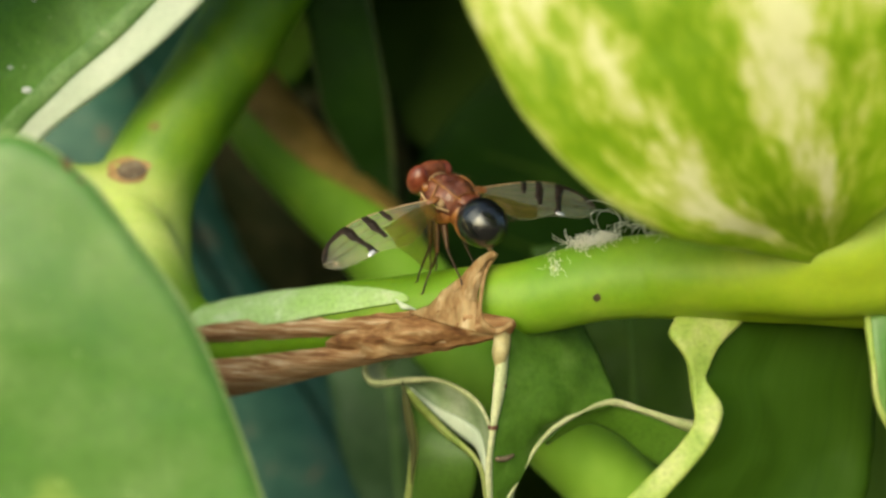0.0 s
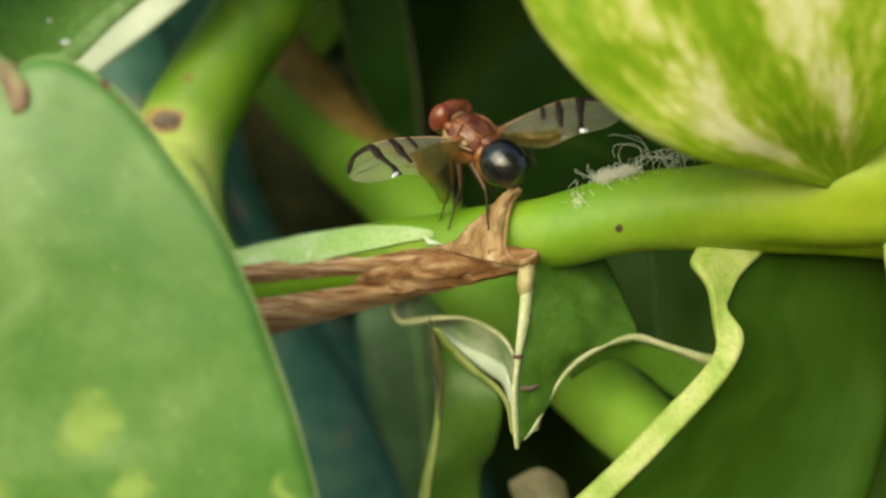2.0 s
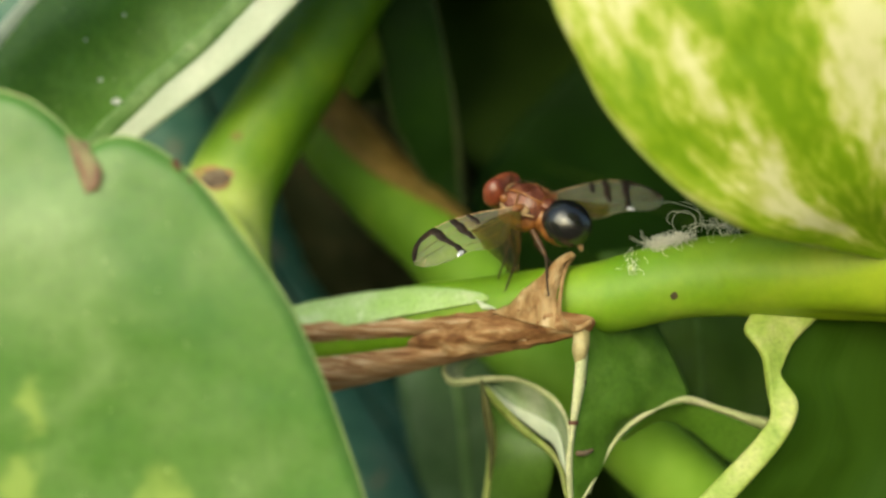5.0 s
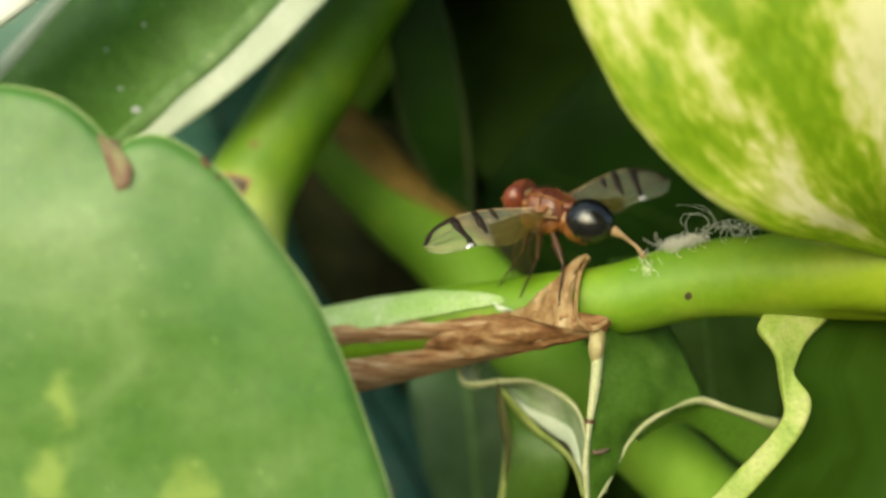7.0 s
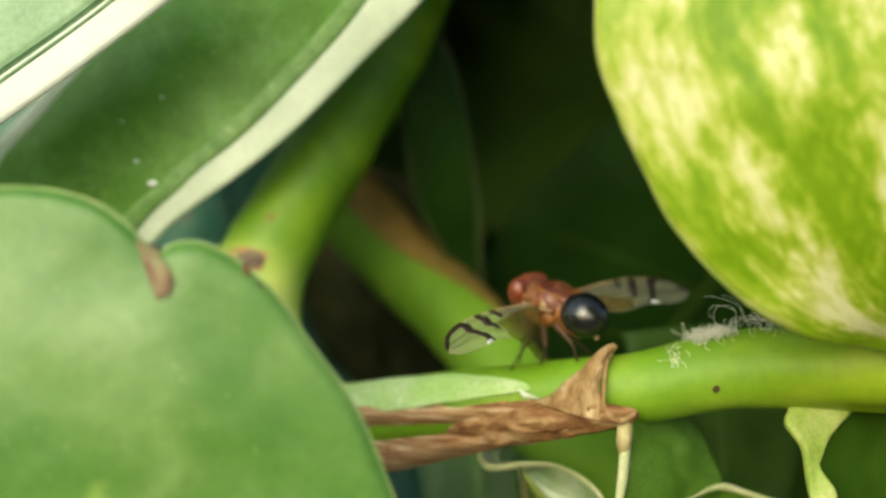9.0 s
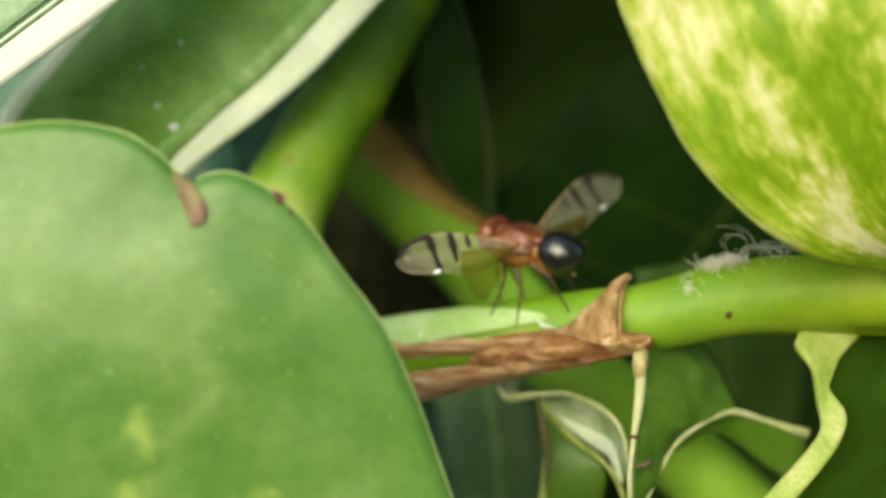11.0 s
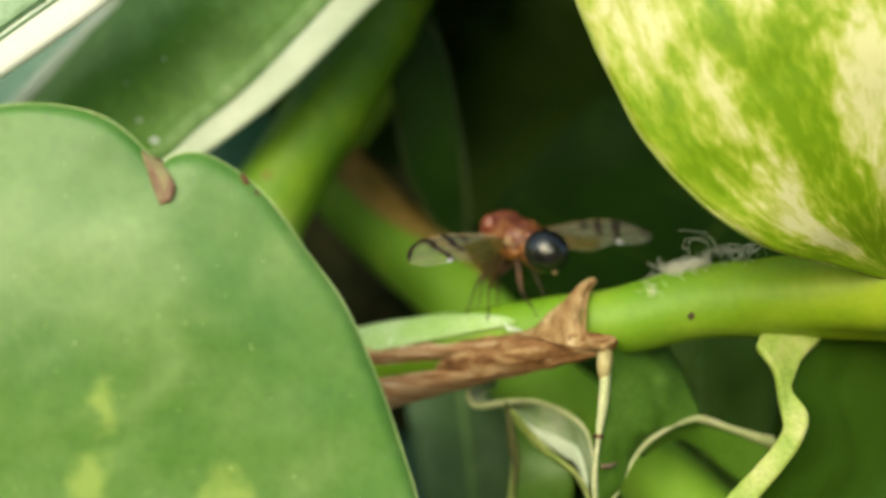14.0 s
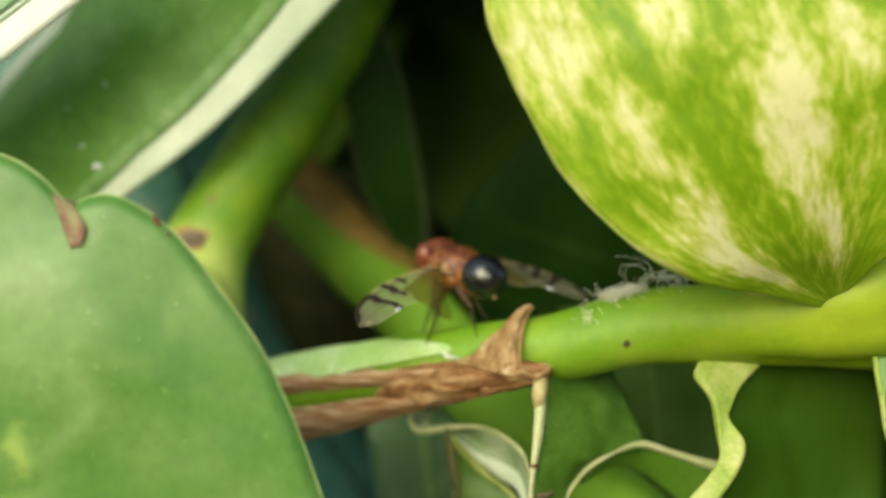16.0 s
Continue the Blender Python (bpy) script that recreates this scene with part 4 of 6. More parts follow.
SL_T = [(-8.54, 6.40, -7.03), (-5.68, 5.40, -6.70), (-2.94, 4.50, -6.29), (-0.31, 3.70, -5.85), (2.24, 2.80, -5.27), (4.47, 1.90, -4.79)]
SL_B = [(-8.68, 6.90, -9.30), (-6.06, 5.90, -8.62), (-3.03, 5.00, -7.83), (0.15, 4.10, -6.89), (2.21, 3.30, -6.35), (4.46, 2.40, -5.78)]
SL_M = [((a[0] + b[0]) / 2, (a[1] + b[1]) / 2 - 0.5, (a[2] + b[2]) / 2) for a, b in zip(SL_T, SL_B)]
part("sheath", sheet([SL_T, SL_M, SL_B], nu=100, nv=22, thick=0.14, wob=0.08, freq=0.8, seed=2, crease=0.08), M_BARK, vine, "dried brown sheath strip")
WT = [(0.30, 3.50, -5.15), (1.77, 2.60, -4.71), (3.50, 1.90, -4.13), (4.95, 1.40, -4.06), (6.13, 1.00, -4.10), (7.30, 0.80, -4.35)]
WM = [(-0.90, 3.75, -5.75), (1.79, 2.30, -5.30), (3.52, 1.60, -5.01), (5.08, 1.10, -4.81), (6.25, 0.70, -4.63), (7.39, 0.60, -4.49)]
WB = [(-0.30, 4.00, -6.50), (1.76, 2.75, -6.20), (3.74, 2.10, -5.89), (5.19, 1.70, -5.56), (6.38, 1.30, -5.23), (7.26, 0.90, -4.74)]
part("sheath_collar", sheet([WT, WM, WB], nu=60, nv=20, thick=0.14, wob=0.18, freq=1.1, seed=5, crease=0.16), M_BARKDARK, vine, "crumpled dried brown collar")
part("sheath_fold", tube([R((6.50, 2.15, -1.66), 0.05), R((6.10, 1.72, -2.45), 0.10), R((5.92, 1.20, -3.30), 0.11), R((5.86, 0.86, -4.05), 0.13), R((6.05, 0.62, -4.50), 0.10)], n=30, sides=10, wob=0.6, flat=0.6), M_FLAP, vine, "pale folded edge of the flap")
FA = [(2.97, 2.10, -4.25), (4.26, 2.00, -3.41), (5.22, 2.00, -2.44), (5.84, 2.10, -1.84), (6.46, 2.30, -1.59)]
FB = [(5.81, 0.80, -4.84), (5.81, 1.00, -4.11), (5.80, 1.40, -3.39), (6.03, 1.90, -2.52), (6.58, 2.30, -1.63)]
FM = [((a[0] + b[0]) / 2, (a[1] + b[1]) / 2 - 0.3, (a[2] + b[2]) / 2) for a, b in zip(FA, FB)]
part("sheath_flap", sheet([FA, FM, FB], nu=50, nv=18, thick=0.12, wob=0.15, freq=1.2, seed=9, crease=0.35), M_FLAP, vine, "torn tan flap that stands up from the sheath")
part("sheath_lip", tube([R((5.85, 0.90, -4.00), 0.08), R((6.04, 0.60, -4.48), 0.14), R((6.56, 0.50, -4.75), 0.14), R((7.20, 0.50, -4.44), 0.1)], n=24, sides=10, wob=0.4), M_FLAP, vine, "curled tan lip")
part("peel", shell(MAIN, 0.032, 0.125, 0.22, 1.75, 1.04, 0.08, -0.62, 0.06), M_PEEL, vine, "pale green peeling skin")
part("peel_tip", sheet([[(2.24, 2.75, -3.69), (2.70, 2.50, -3.86), (3.15, 2.15, -4.01)], [(2.46, 2.50, -4.03), (2.81, 2.35, -4.06), (3.20, 2.15, -4.08)]], nu=14, nv=6, thick=0.06, wob=0.12, freq=1.8), M_WHITE, vine, "dry white flake")


def blot(bm, tree, p, rx, rz, lift=0.03, n=14, seed=0):
    """A small uneven flat mark that follows the skin."""
    c = bm.verts.new(on_skin(tree, p, lift + 0.03))
    ring = []
    for k in range(n):
        th = 2 * math.pi * k / n
        w = 1 + 0.35 * noise.noise(Vector((math.cos(th) * 1.3 + seed, math.sin(th) * 1.3, seed)))
        ring.append(bm.verts.new(on_skin(tree, (p[0] + rx * w * math.cos(th), p[1], p[2] + rz * w * math.sin(th)), lift)))
    for k in range(n):
        bm.faces.new((c, ring[k], ring[(k + 1) % n]))


bm = bmesh.new()
blot(bm, stem_skin, (10.67, 0.00, -3.33), 0.16, 0.17, seed=1)
part("speck", bm, M_SPECK, vine, "small brown speck")
bm = bmesh.new()
for k, p in enumerate([(8.94, 0.00, -2.17)]):
    blot(bm, stem_skin, p, 0.10 + 0.05 * (k % 3), 0.12 + 0.06 * (k % 2), seed=k)
part("scab", bm, M_CORK, vine, "pale corky scab on the skin")
bm = bmesh.new()
blot(bm, stem_skin, (-10.94, 8.00, 1.89), 1.15, 0.62, 0.06, 22, 3)
scar = part("node_scar", bm, M_SCARLIP, vine, "oval root scar with a tan lip")
bm = bmesh.new()
blot(bm, stem_skin, (-9.9, 8.00, 4.0), 0.34, 0.22, 0.03, 16, 7)
part("blush", bm, M_BLUSH, vine, "reddish brown blush on the shoot")
bm = bmesh.new()
blot(bm, stem_skin, (-10.83, 8.00, 1.86), 0.75, 0.40, 0.14, 22, 5)
part("scar_core", bm, M_CORE, scar, "grey brown core")

# notch scar and flecks on the broad leaf
front_skin = skin_of(bpy.data.objects["blade"])
N1 = [on_skin(front_skin, p, 0.1) for p in ((-12.10, -8.00, 2.97), (-11.84, -8.00, 2.26), (-11.62, -8.00, 1.65), (-11.28, -8.00, 0.89))]
N2 = [on_skin(front_skin, p, 0.1) for p in ((-11.45, -8.00, 2.70), (-11.02, -8.00, 2.16), (-10.72, -8.00, 1.55), (-10.86, -8.00, 1.00))]
part("notch_scar", sheet([N1, N2], nu=16, nv=6, thick=0.05, wob=0.08, freq=2), M_NOTCH, front, "reddish brown scar at the notch")


def flecks(name, tree, mat, parent, label, count, box, size, seed):
    rng = random.Random(seed)
    bm = bmesh.new()
    for k in range(count):
        p = (rng.uniform(*box[0]), -8, rng.uniform(*box[1]))
        r = rng.uniform(*size)
        if any(tree.ray_cast(Vector((p[0] + dx, -40, p[2] + dz)), Vector((0, 1, 0)))[0] is None for dx in (-0.6, 0.6) for dz in (-0.6, 0.6)):
            continue
        blot(bm, tree, p, r * rng.uniform(0.6, 1.3), r, 0.012, 9, k * 1.7)
    ob = part(name, bm, mat, parent, label)
    return tagged(ob, kind="stuff")


for k, p in enumerate([(-6.44, -8.00, -0.39), (-7.61, -8.00, 1.38), (-8.06, -8.00, 1.91), (-5.18, -8.00, -1.91)]):
    q = min(EDGE, key=lambda e: (e[0] - p[0]) ** 2 + (e[2] - p[2]) ** 2)
    part("rim_scab", ball_at((p[0] - 0.12, q[1] - 0.08, p[2]), (0.13, 0.12, 0.26), (0, -35, 0)), M_SCAR, front, "tan scab on the rim")
flecks("speckle", front_skin, M_RIM, front, "faint pale specks", 130, ((-24, -1), (-12, 6)), (0.02, 0.05), 3)
white_skin = skin_of(white.children[0])
for k, (p, r) in enumerate((((-15.39, 7.00, 5.57), 0.19), ((-16.23, 7.00, 6.64), 0.10), ((-16.97, 7.00, 8.59), 0.06), ((-14.94, 7.00, 9.74), 0.07))):
    q = on_skin(white_skin, p, 0.08)
    drop = part("water_droplet", ball_at(q, (r * 1.3, r * 0.6, r * 0.8)), M_WATER)
    tagged(drop, "water droplet on the dark green leaf, whitened for its glint", "droplet", "droplets")
flecks("speckle", white_skin, M_BLEND, white, "dusty pale specks", 70, ((-24, -4), (1, 16)), (0.03, 0.10), 8)

# ---- fluff caught on the vine ----
fluff = thing("fluff", "tuft of tangled pale fibres caught on the stem", "fluff")
rng = random.Random(12)


def strand(start, way, turn, step, count, r, ceiling):
    """A thin fibre that keeps curling."""
    pts, d, axis = [start], way.normalized(), Vector((rng.gauss(0, 0.4), 1.0, rng.gauss(0, 0.4))).normalized()
    for _ in range(count):
        d = (Matrix.Rotation(turn * rng.uniform(0.5, 1.5), 3, axis) @ d + Vector((rng.gauss(0, 0.12), rng.gauss(0, 0.15), rng.gauss(0, 0.12)))).normalized()
        q = pts[-1] + d * step * rng.uniform(0.7, 1.3)
        q.z = min(q.z, ceiling)
        pts.append(q)
    part("fibre", tube([R(p, r * rng.uniform(0.7, 1.2)) for p in pts], n=5 * count, sides=5), M_FLUFF, fluff)


F0, F1 = Vector((9.70, 1.90, -1.42)), Vector((11.45, 1.20, -0.88))
for k in range(240):
    s = min(1, max(0, rng.gauss(0.52, 0.25)))
    c = F0.lerp(F1, s) + Vector((rng.gauss(0, 0.10), rng.gauss(0, 0.35), abs(rng.gauss(0, 0.15)) - 0.05))
    strand(c, Vector((rng.gauss(0, 1), rng.gauss(0, 0.5), rng.gauss(0.15, 0.6))), rng.choice((-1, 1)) * rng.uniform(0.4, 1.1), 0.11, 7, rng.uniform(0.007, 0.016), c.z + 0.30)
for k in range(10):
    c = Vector((11.55 + rng.uniform(-0.3, 0.7), 1.0 + rng.gauss(0, 0.2), -0.62 + rng.uniform(0, 0.2)))
    strand(c, Vector((rng.gauss(0.2, 0.6), rng.gauss(0, 0.3), 1.0)), rng.choice((-1, 1)) * rng.uniform(0.35, 0.6), 0.26, 9, rng.uniform(0.007, 0.012), 0.75)
for k in range(7):
    c = Vector((9.75 + rng.uniform(-0.1, 0.5), 1.6, -1.28))
    strand(c, Vector((-1.0, rng.gauss(0, 0.3), 0.35)), rng.uniform(-0.3, 0.3), 0.16, 6, 0.007, -0.55)
for k in range(26):
    c = Vector((12.9 + rng.uniform(-0.5, 0.9), 0.6 + rng.gauss(0, 0.2), -0.42 + rng.uniform(0, 0.14)))
    strand(c, Vector((rng.gauss(0, 1), rng.gauss(0, 0.3), 0.4)), rng.choice((-1, 1)) * rng.uniform(0.3, 0.9), 0.14, 7, 0.009, c.z + 0.3)

for k in range(22):
    c = Vector((8.86, 0.00, -1.21)).lerp(Vector((8.98, 0.00, -2.27)), rng.random()) + Vector((rng.gauss(0, 0.16), 0, 0))
    d = Vector((rng.gauss(0, 0.5), 0, -1)).normalized()
    line = []
    for _ in range(4):
        line.append((*on_skin(stem_skin, c, 0.03 + 0.02 * rng.random()), rng.uniform(0.006, 0.013)))
        c = c + d * rng.uniform(0.08, 0.2)
        d = (d + Vector((rng.gauss(0, 0.7), 0, rng.gauss(0, 0.4)))).normalized()
    part("fibre", tube(line, n=10, sides=5), M_FLUFF, fluff)

# ---- fly ----
def gloss_mat(name, stops, rough, scale=1.2, coat=0.0, spec=0.5, bump=0.1):
    mat = plant_mat(name, stops, scale, rough, 6, bump, 0, spec=spec)
    mat.node_tree.nodes["Principled BSDF"].inputs["Coat Weight"].default_value = coat
    mat.node_tree.nodes["Principled BSDF"].inputs["Coat Roughness"].default_value = 0.2
    return mat


F_RED = gloss_mat("cuticle_rust_red", [(0.32, (0.055, 0.012, 0.005)), (0.5, (0.13, 0.032, 0.013)), (0.62, (0.20, 0.062, 0.026)), (0.8, (0.36, 0.18, 0.09))], 0.30, 1.6, 0.5, bump=0.8)
F_HEAD = gloss_mat("cuticle_orange_red", [(0.3, (0.11, 0.024, 0.009)), (0.55, (0.21, 0.056, 0.019)), (0.8, (0.36, 0.14, 0.05))], 0.38, 1.8, 0.25, bump=0.7)
F_EYE = gloss_mat("eye_dark_red", [(0.3, (0.12, 0.022, 0.010)), (0.7, (0.22, 0.05, 0.02))], 0.35, 2.0, 0.3)
F_BLACK = gloss_mat("cuticle_black", [(0.3, (0.004, 0.004, 0.005)), (0.7, (0.009, 0.009, 0.010))], 0.25, 1.5, 0.6, 0.6, 0.10)
F_ORANGE = gloss_mat("cuticle_amber", [(0.3, (0.13, 0.042, 0.010)), (0.55, (0.25, 0.095, 0.02)), (0.8, (0.38, 0.19, 0.05))], 0.42, 1.6, 0.15)
F_LEG = gloss_mat("leg_dark_brown", [(0.3, (0.020, 0.012, 0.006)), (0.7, (0.055, 0.030, 0.014))], 0.5, 2.0, spec=0.3)
F_TAN = gloss_mat("cuticle_tan", [(0.3, (0.26, 0.15, 0.07)), (0.7, (0.46, 0.31, 0.17))], 0.4, 2.0)
F_THIGH = gloss_mat("thigh_amber_brown", [(0.3, (0.038, 0.017, 0.006)), (0.7, (0.092, 0.040, 0.014))], 0.45, 2.0)
F_BAND = gloss_mat("wing_band_brown", [(0.3, (0.010, 0.006, 0.004)), (0.7, (0.028, 0.016, 0.010))], 0.6, 2.0, spec=0.2)


def wing_mat(name, body, sheen_low, sheen_high, tint, veil=(0.97, 0.95, 0.88)):
    """Clear pleated film: mostly see-through, with a soft sheen that grows where it is seen flat."""
    mat, nt, bsdf, out = nodes_of(name)
    vec = coords(nt)
    n = noise_at(nt, vec, 1.2, 4)
    col = ramp(nt, n, [(0.3, tuple(0.72 * c for c in tint)), (0.7, tint)])
    nt.links.new(col, bsdf.inputs["Base Color"])
    bsdf.inputs["Roughness"].default_value = 0.22
    bsdf.inputs["Specular IOR Level"].default_value = 0.9
    bsdf.inputs["Thin Film Thickness"].default_value = 420
    bsdf.inputs["Thin Film IOR"].default_value = 1.5
    ridge = nt.nodes.new("ShaderNodeMath")
    ridge.operation = "ADD"
    nt.links.new(noise_at(nt, coords(nt, "Object", (350, 2600, 1000)), 1.0, 3), ridge.inputs[0])
    nt.links.new(noise_at(nt, vec, 2.5, 3), ridge.inputs[1])
    bumped(nt, bsdf, ridge.outputs[0], 0.6)
    skin = nt.nodes.new("ShaderNodeMixShader")
    skin.inputs[0].default_value = 0.5
    back = nt.nodes.new("ShaderNodeBsdfTranslucent")
    nt.links.new(col, back.inputs[0])
    nt.links.new(bsdf.outputs[0], skin.inputs[1])
    nt.links.new(back.outputs[0], skin.inputs[2])
    clear = nt.nodes.new("ShaderNodeBsdfTransparent")
    clear.inputs[0].default_value = (*veil, 1)
    mx = nt.nodes.new("ShaderNodeMixShader")
    mx.inputs[0].default_value = body
    nt.links.new(clear.outputs[0], mx.inputs[1])
    nt.links.new(skin.outputs[0], mx.inputs[2])
    sheen = nt.nodes.new("ShaderNodeBsdfGlossy")
    sheen.inputs["Roughness"].default_value = 0.32
    sheen.inputs["Color"].default_value = (1.0, 0.97, 0.86, 1)
    for node in nt.nodes:
        if node.bl_idname == "ShaderNodeBump":
            nt.links.new(node.outputs[0], sheen.inputs["Normal"])
    edge = nt.nodes.new("ShaderNodeLayerWeight")
    edge.inputs[0].default_value = 0.5
    steep = nt.nodes.new("ShaderNodeMath")
    steep.operation = "POWER"
    nt.links.new(edge.outputs["Facing"], steep.inputs[0])
    steep.inputs[1].default_value = 2.5
    gain = nt.nodes.new("ShaderNodeMath")
    gain.operation = "MULTIPLY_ADD"
    nt.links.new(steep.outputs[0], gain.inputs[0])
    gain.inputs[1].default_value, gain.inputs[2].default_value = sheen_high, sheen_low
    top = nt.nodes.new("ShaderNodeMixShader")
    nt.links.new(gain.outputs[0], top.inputs[0])
    nt.links.new(mx.outputs[0], top.inputs[1])
    nt.links.new(sheen.outputs[0], top.inputs[2])
    nt.links.new(top.outputs[0], out.inputs[0])
    return mat


F_WING = wing_mat("wing_membrane", 0.13, 0.014, 0.42, (0.84, 0.82, 0.60))
F_FILM = wing_mat("wing_milky_film", 0.06, 0.006, 0.14, (0.38, 0.37, 0.17), (0.84, 0.79, 0.57))
# pearly metal for added lumps that stand for glints on the wings
F_GLINT, _nt, _b, _o = nodes_of("wing_glint_lump")
_b.inputs["Base Color"].default_value = (0.86, 0.84, 0.86, 1)
_b.inputs["Roughness"].default_value = 0.2
_b.inputs["Metallic"].default_value = 0.6
_b.inputs["Thin Film Thickness"].default_value = 480
_b.inputs["Thin Film IOR"].default_value = 1.5


def ball(center, radii, rot=(0, 0, 0), seg=28, groove=0.0, count=0, dent=0.0, flat=0.0):
    """Ellipsoid with cross grooves and slight unevenness; flat presses in its rear side."""
    bm = bmesh.new()
    bmesh.ops.create_uvsphere(bm, u_segments=seg, v_segments=seg, radius=1.0)
    m = Matrix.LocRotScale(Vector(center), Euler([radians(a) for a in rot]), None)
    for v in bm.verts:
        c = v.co.copy()
        k = 1.0
        if groove:
            k -= groove * max(0.0, math.cos(c.x * math.pi * count)) ** 8
        k += dent * noise.noise(c * 2.3)
        x = c.x * (1 - flat) if c.x < 0 else c.x
        v.co = m @ Vector((x * radii[0], c.y * radii[1] * k, c.z * radii[2] * k))
    return bm


fly = thing("fly", "small rust red fly with black abdomen and banded wings", "fly")
part("thorax", ball((0.02, 0, 0.10), (1.26, 1.11, 0.99), seg=48, groove=0.05, count=2, dent=0.10), F_RED, fly)
part("scutellum", ball((-1.02, 0, 0.56), (0.42, 0.62, 0.30)), F_RED, fly)
part("collar", ball((1.00, 0, 0.18), (0.16, 0.74, 0.66)), F_TAN, fly, "pale neck ring")
head = part("head", ball((1.36, 0, 0.32), (0.60, 1.08, 0.86), seg=36, dent=0.06, flat=0.35), F_HEAD, fly)
for sy in (1, -1):
    part("eye", ball((1.42, 0.74 * sy, 0.36), (0.50, 0.46, 0.68)), F_EYE, head)
    part("antenna", tube([(1.94, 0.14 * sy, 0.36, 0.05), (2.12, 0.17 * sy, 0.24, 0.07), (2.22, 0.18 * sy, 0.04, 0.05)], n=10, sides=8), F_ORANGE, head)
    # amber lobe stands in for a pale highlight on the thorax
    part("shoulder", ball((0.80, 0.80 * sy, 0.32), (0.22, 0.20, 0.24)), F_ORANGE, fly, "amber lobe for the highlight on the shoulder")
    part("pleura", ball((0.05, 0.66 * sy, -0.34), (0.96, 0.44, 0.56), dent=0.10), F_ORANGE, fly, "amber side of the thorax")
    part("wing_socket", ball((-0.36, 1.10 * sy, 0.32), (0.30, 0.18, 0.16), dent=0.15), F_TAN, fly, "pale socket of the wing")
    for pts, r, mat in ((((0.85, 0.62, 0.74), (0.2, 0.80, 0.88), (-0.55, 0.72, 0.80), (-1.0, 0.50, 0.66)), 0.05, F_ORANGE), (((0.86, 0.98, 0.10), (0.2, 1.22, 0.06), (-0.40, 1.16, 0.10), (-0.85, 0.92, 0.10)), 0.06, F_TAN), (((0.18, 0.86, 0.86), (0.06, 1.16, 0.28), (0.12, 1.12, -0.34)), 0.05, F_ORANGE)):
        part("suture", tube([(p[0], p[1] * sy, p[2], r) for p in pts], n=18, sides=6, wob=0.9), mat, fly, "pale seam on the thorax")
part("seam", tube([(-0.76, 0.70, 0.56, 0.04), (-0.80, 0.34, 0.80, 0.05), (-0.80, -0.34, 0.80, 0.05), (-0.76, -0.70, 0.56, 0.04)], n=16, sides=6, wob=0.6), F_ORANGE, fly, "amber seam before the shield")
abd = part("abdomen", ball((-2.05, 0, 0.06), (1.19, 1.08, 1.03), (0, -6, 0), 48, 0.02, 3), F_BLACK, fly, "glossy black abdomen")
part("belly", ball((-1.78, 0, -0.28), (1.04, 0.92, 0.76), (0, -6, 0), 36, 0.05, 3), F_ORANGE, abd, "amber underside")
part("waist", ball((-0.98, 0, -0.12), (0.60, 0.74, 0.66)), F_ORANGE, fly)
ovipositor = part("ovipositor", tube([(0, 0, 0, 0.30), (-0.5, 0, -0.10, 0.20), (-0.9, 0, -0.22, 0.10), (-1.5, 0, -0.5, 0.08), (-1.85, 0, -0.78, 0.13), (-2.0, 0, -0.95, 0.08)], n=30, sides=10), F_TAN, fly, "pale egg-laying tube")
rng = random.Random(4)
for k in range(30):
    u, w = rng.uniform(-0.75, 0.8), rng.uniform(-0.55, 0.55)
    base = Vector((u * 1.25, w * 1.18, 0.10 + 1.02 * math.sqrt(max(0.05, 1 - u * u - w * w))))
    tip = base + Vector((-0.18, w * 0.25, 0.24)) * rng.uniform(0.7, 1.2)
    part("bristle", tube([R(base, 0.012), R((base + tip) / 2 + Vector((0.02, 0, 0.02)), 0.009), R(tip, 0.004)], n=5, sides=4), F_LEG, fly)

for k in range(24):
    th, w = rng.uniform(-1.3, 1.3), rng.uniform(0.2, 0.9)
    base = Vector((-2.05 - 1.34 * math.sin(w), 1.26 * math.cos(w) * math.sin(th), 0.06 + 1.18 * math.cos(w) * math.cos(th)))
    tip = base + Vector((-0.24, 0.12 * math.sin(th), 0.06))
    part("bristle", tube([R(base, 0.010), R((base + tip) / 2 + Vector((0, 0, 0.02)), 0.008), R(tip, 0.003)], n=5, sides=4), F_LEG, abd)

WING = 5.65
# front and rear edge of the wing over its length, in millimetres: a stalk, a broad rear lobe, a waist and a round tip
LEAD = spline([(0.0, 0.10, 0), (0.10, 0.24, 0), (0.30, 0.56, 0), (0.53, 0.84, 0), (0.72, 0.86, 0), (0.85, 0.66, 0), (0.94, 0.32, 0), (0.985, -0.02, 0), (1.0, -0.24, 0)], 160)
TRAIL = spline([(0.0, -0.10, 0), (0.06, -0.50, 0), (0.15, -0.66, 0), (0.27, -1.02, 0), (0.40, -1.18, 0), (0.52, -1.12, 0), (0.63, -1.03, 0), (0.75, -1.02, 0), (0.87, -0.90, 0), (0.95, -0.66, 0), (1.0, -0.28, 0)], 160)


def lead(u):
    return float(np.interp(u, LEAD[:, 0], LEAD[:, 1]))


def trail(u):
    return float(np.interp(u, TRAIL[:, 0], TRAIL[:, 1]))


def rise(u, f):
    """Height of the pleated film over the wing's plane; f runs from the front edge to the rear edge."""
    inner = min(1.0, max(0.0, (0.56 - u) / 0.2))
    droop = 0.95 * max(0.0, f - 0.5) ** 1.4 * inner * min(1.0, u * 7)
    return -droop + 0.05 * math.sin(f * 11) * min(1.0, u * 2.5) + 0.03 * math.sin(f * 23 + u * 4) * min(1.0, u * 2) + 0.14 * math.sin(u * 3.0) - 0.10 * f * f


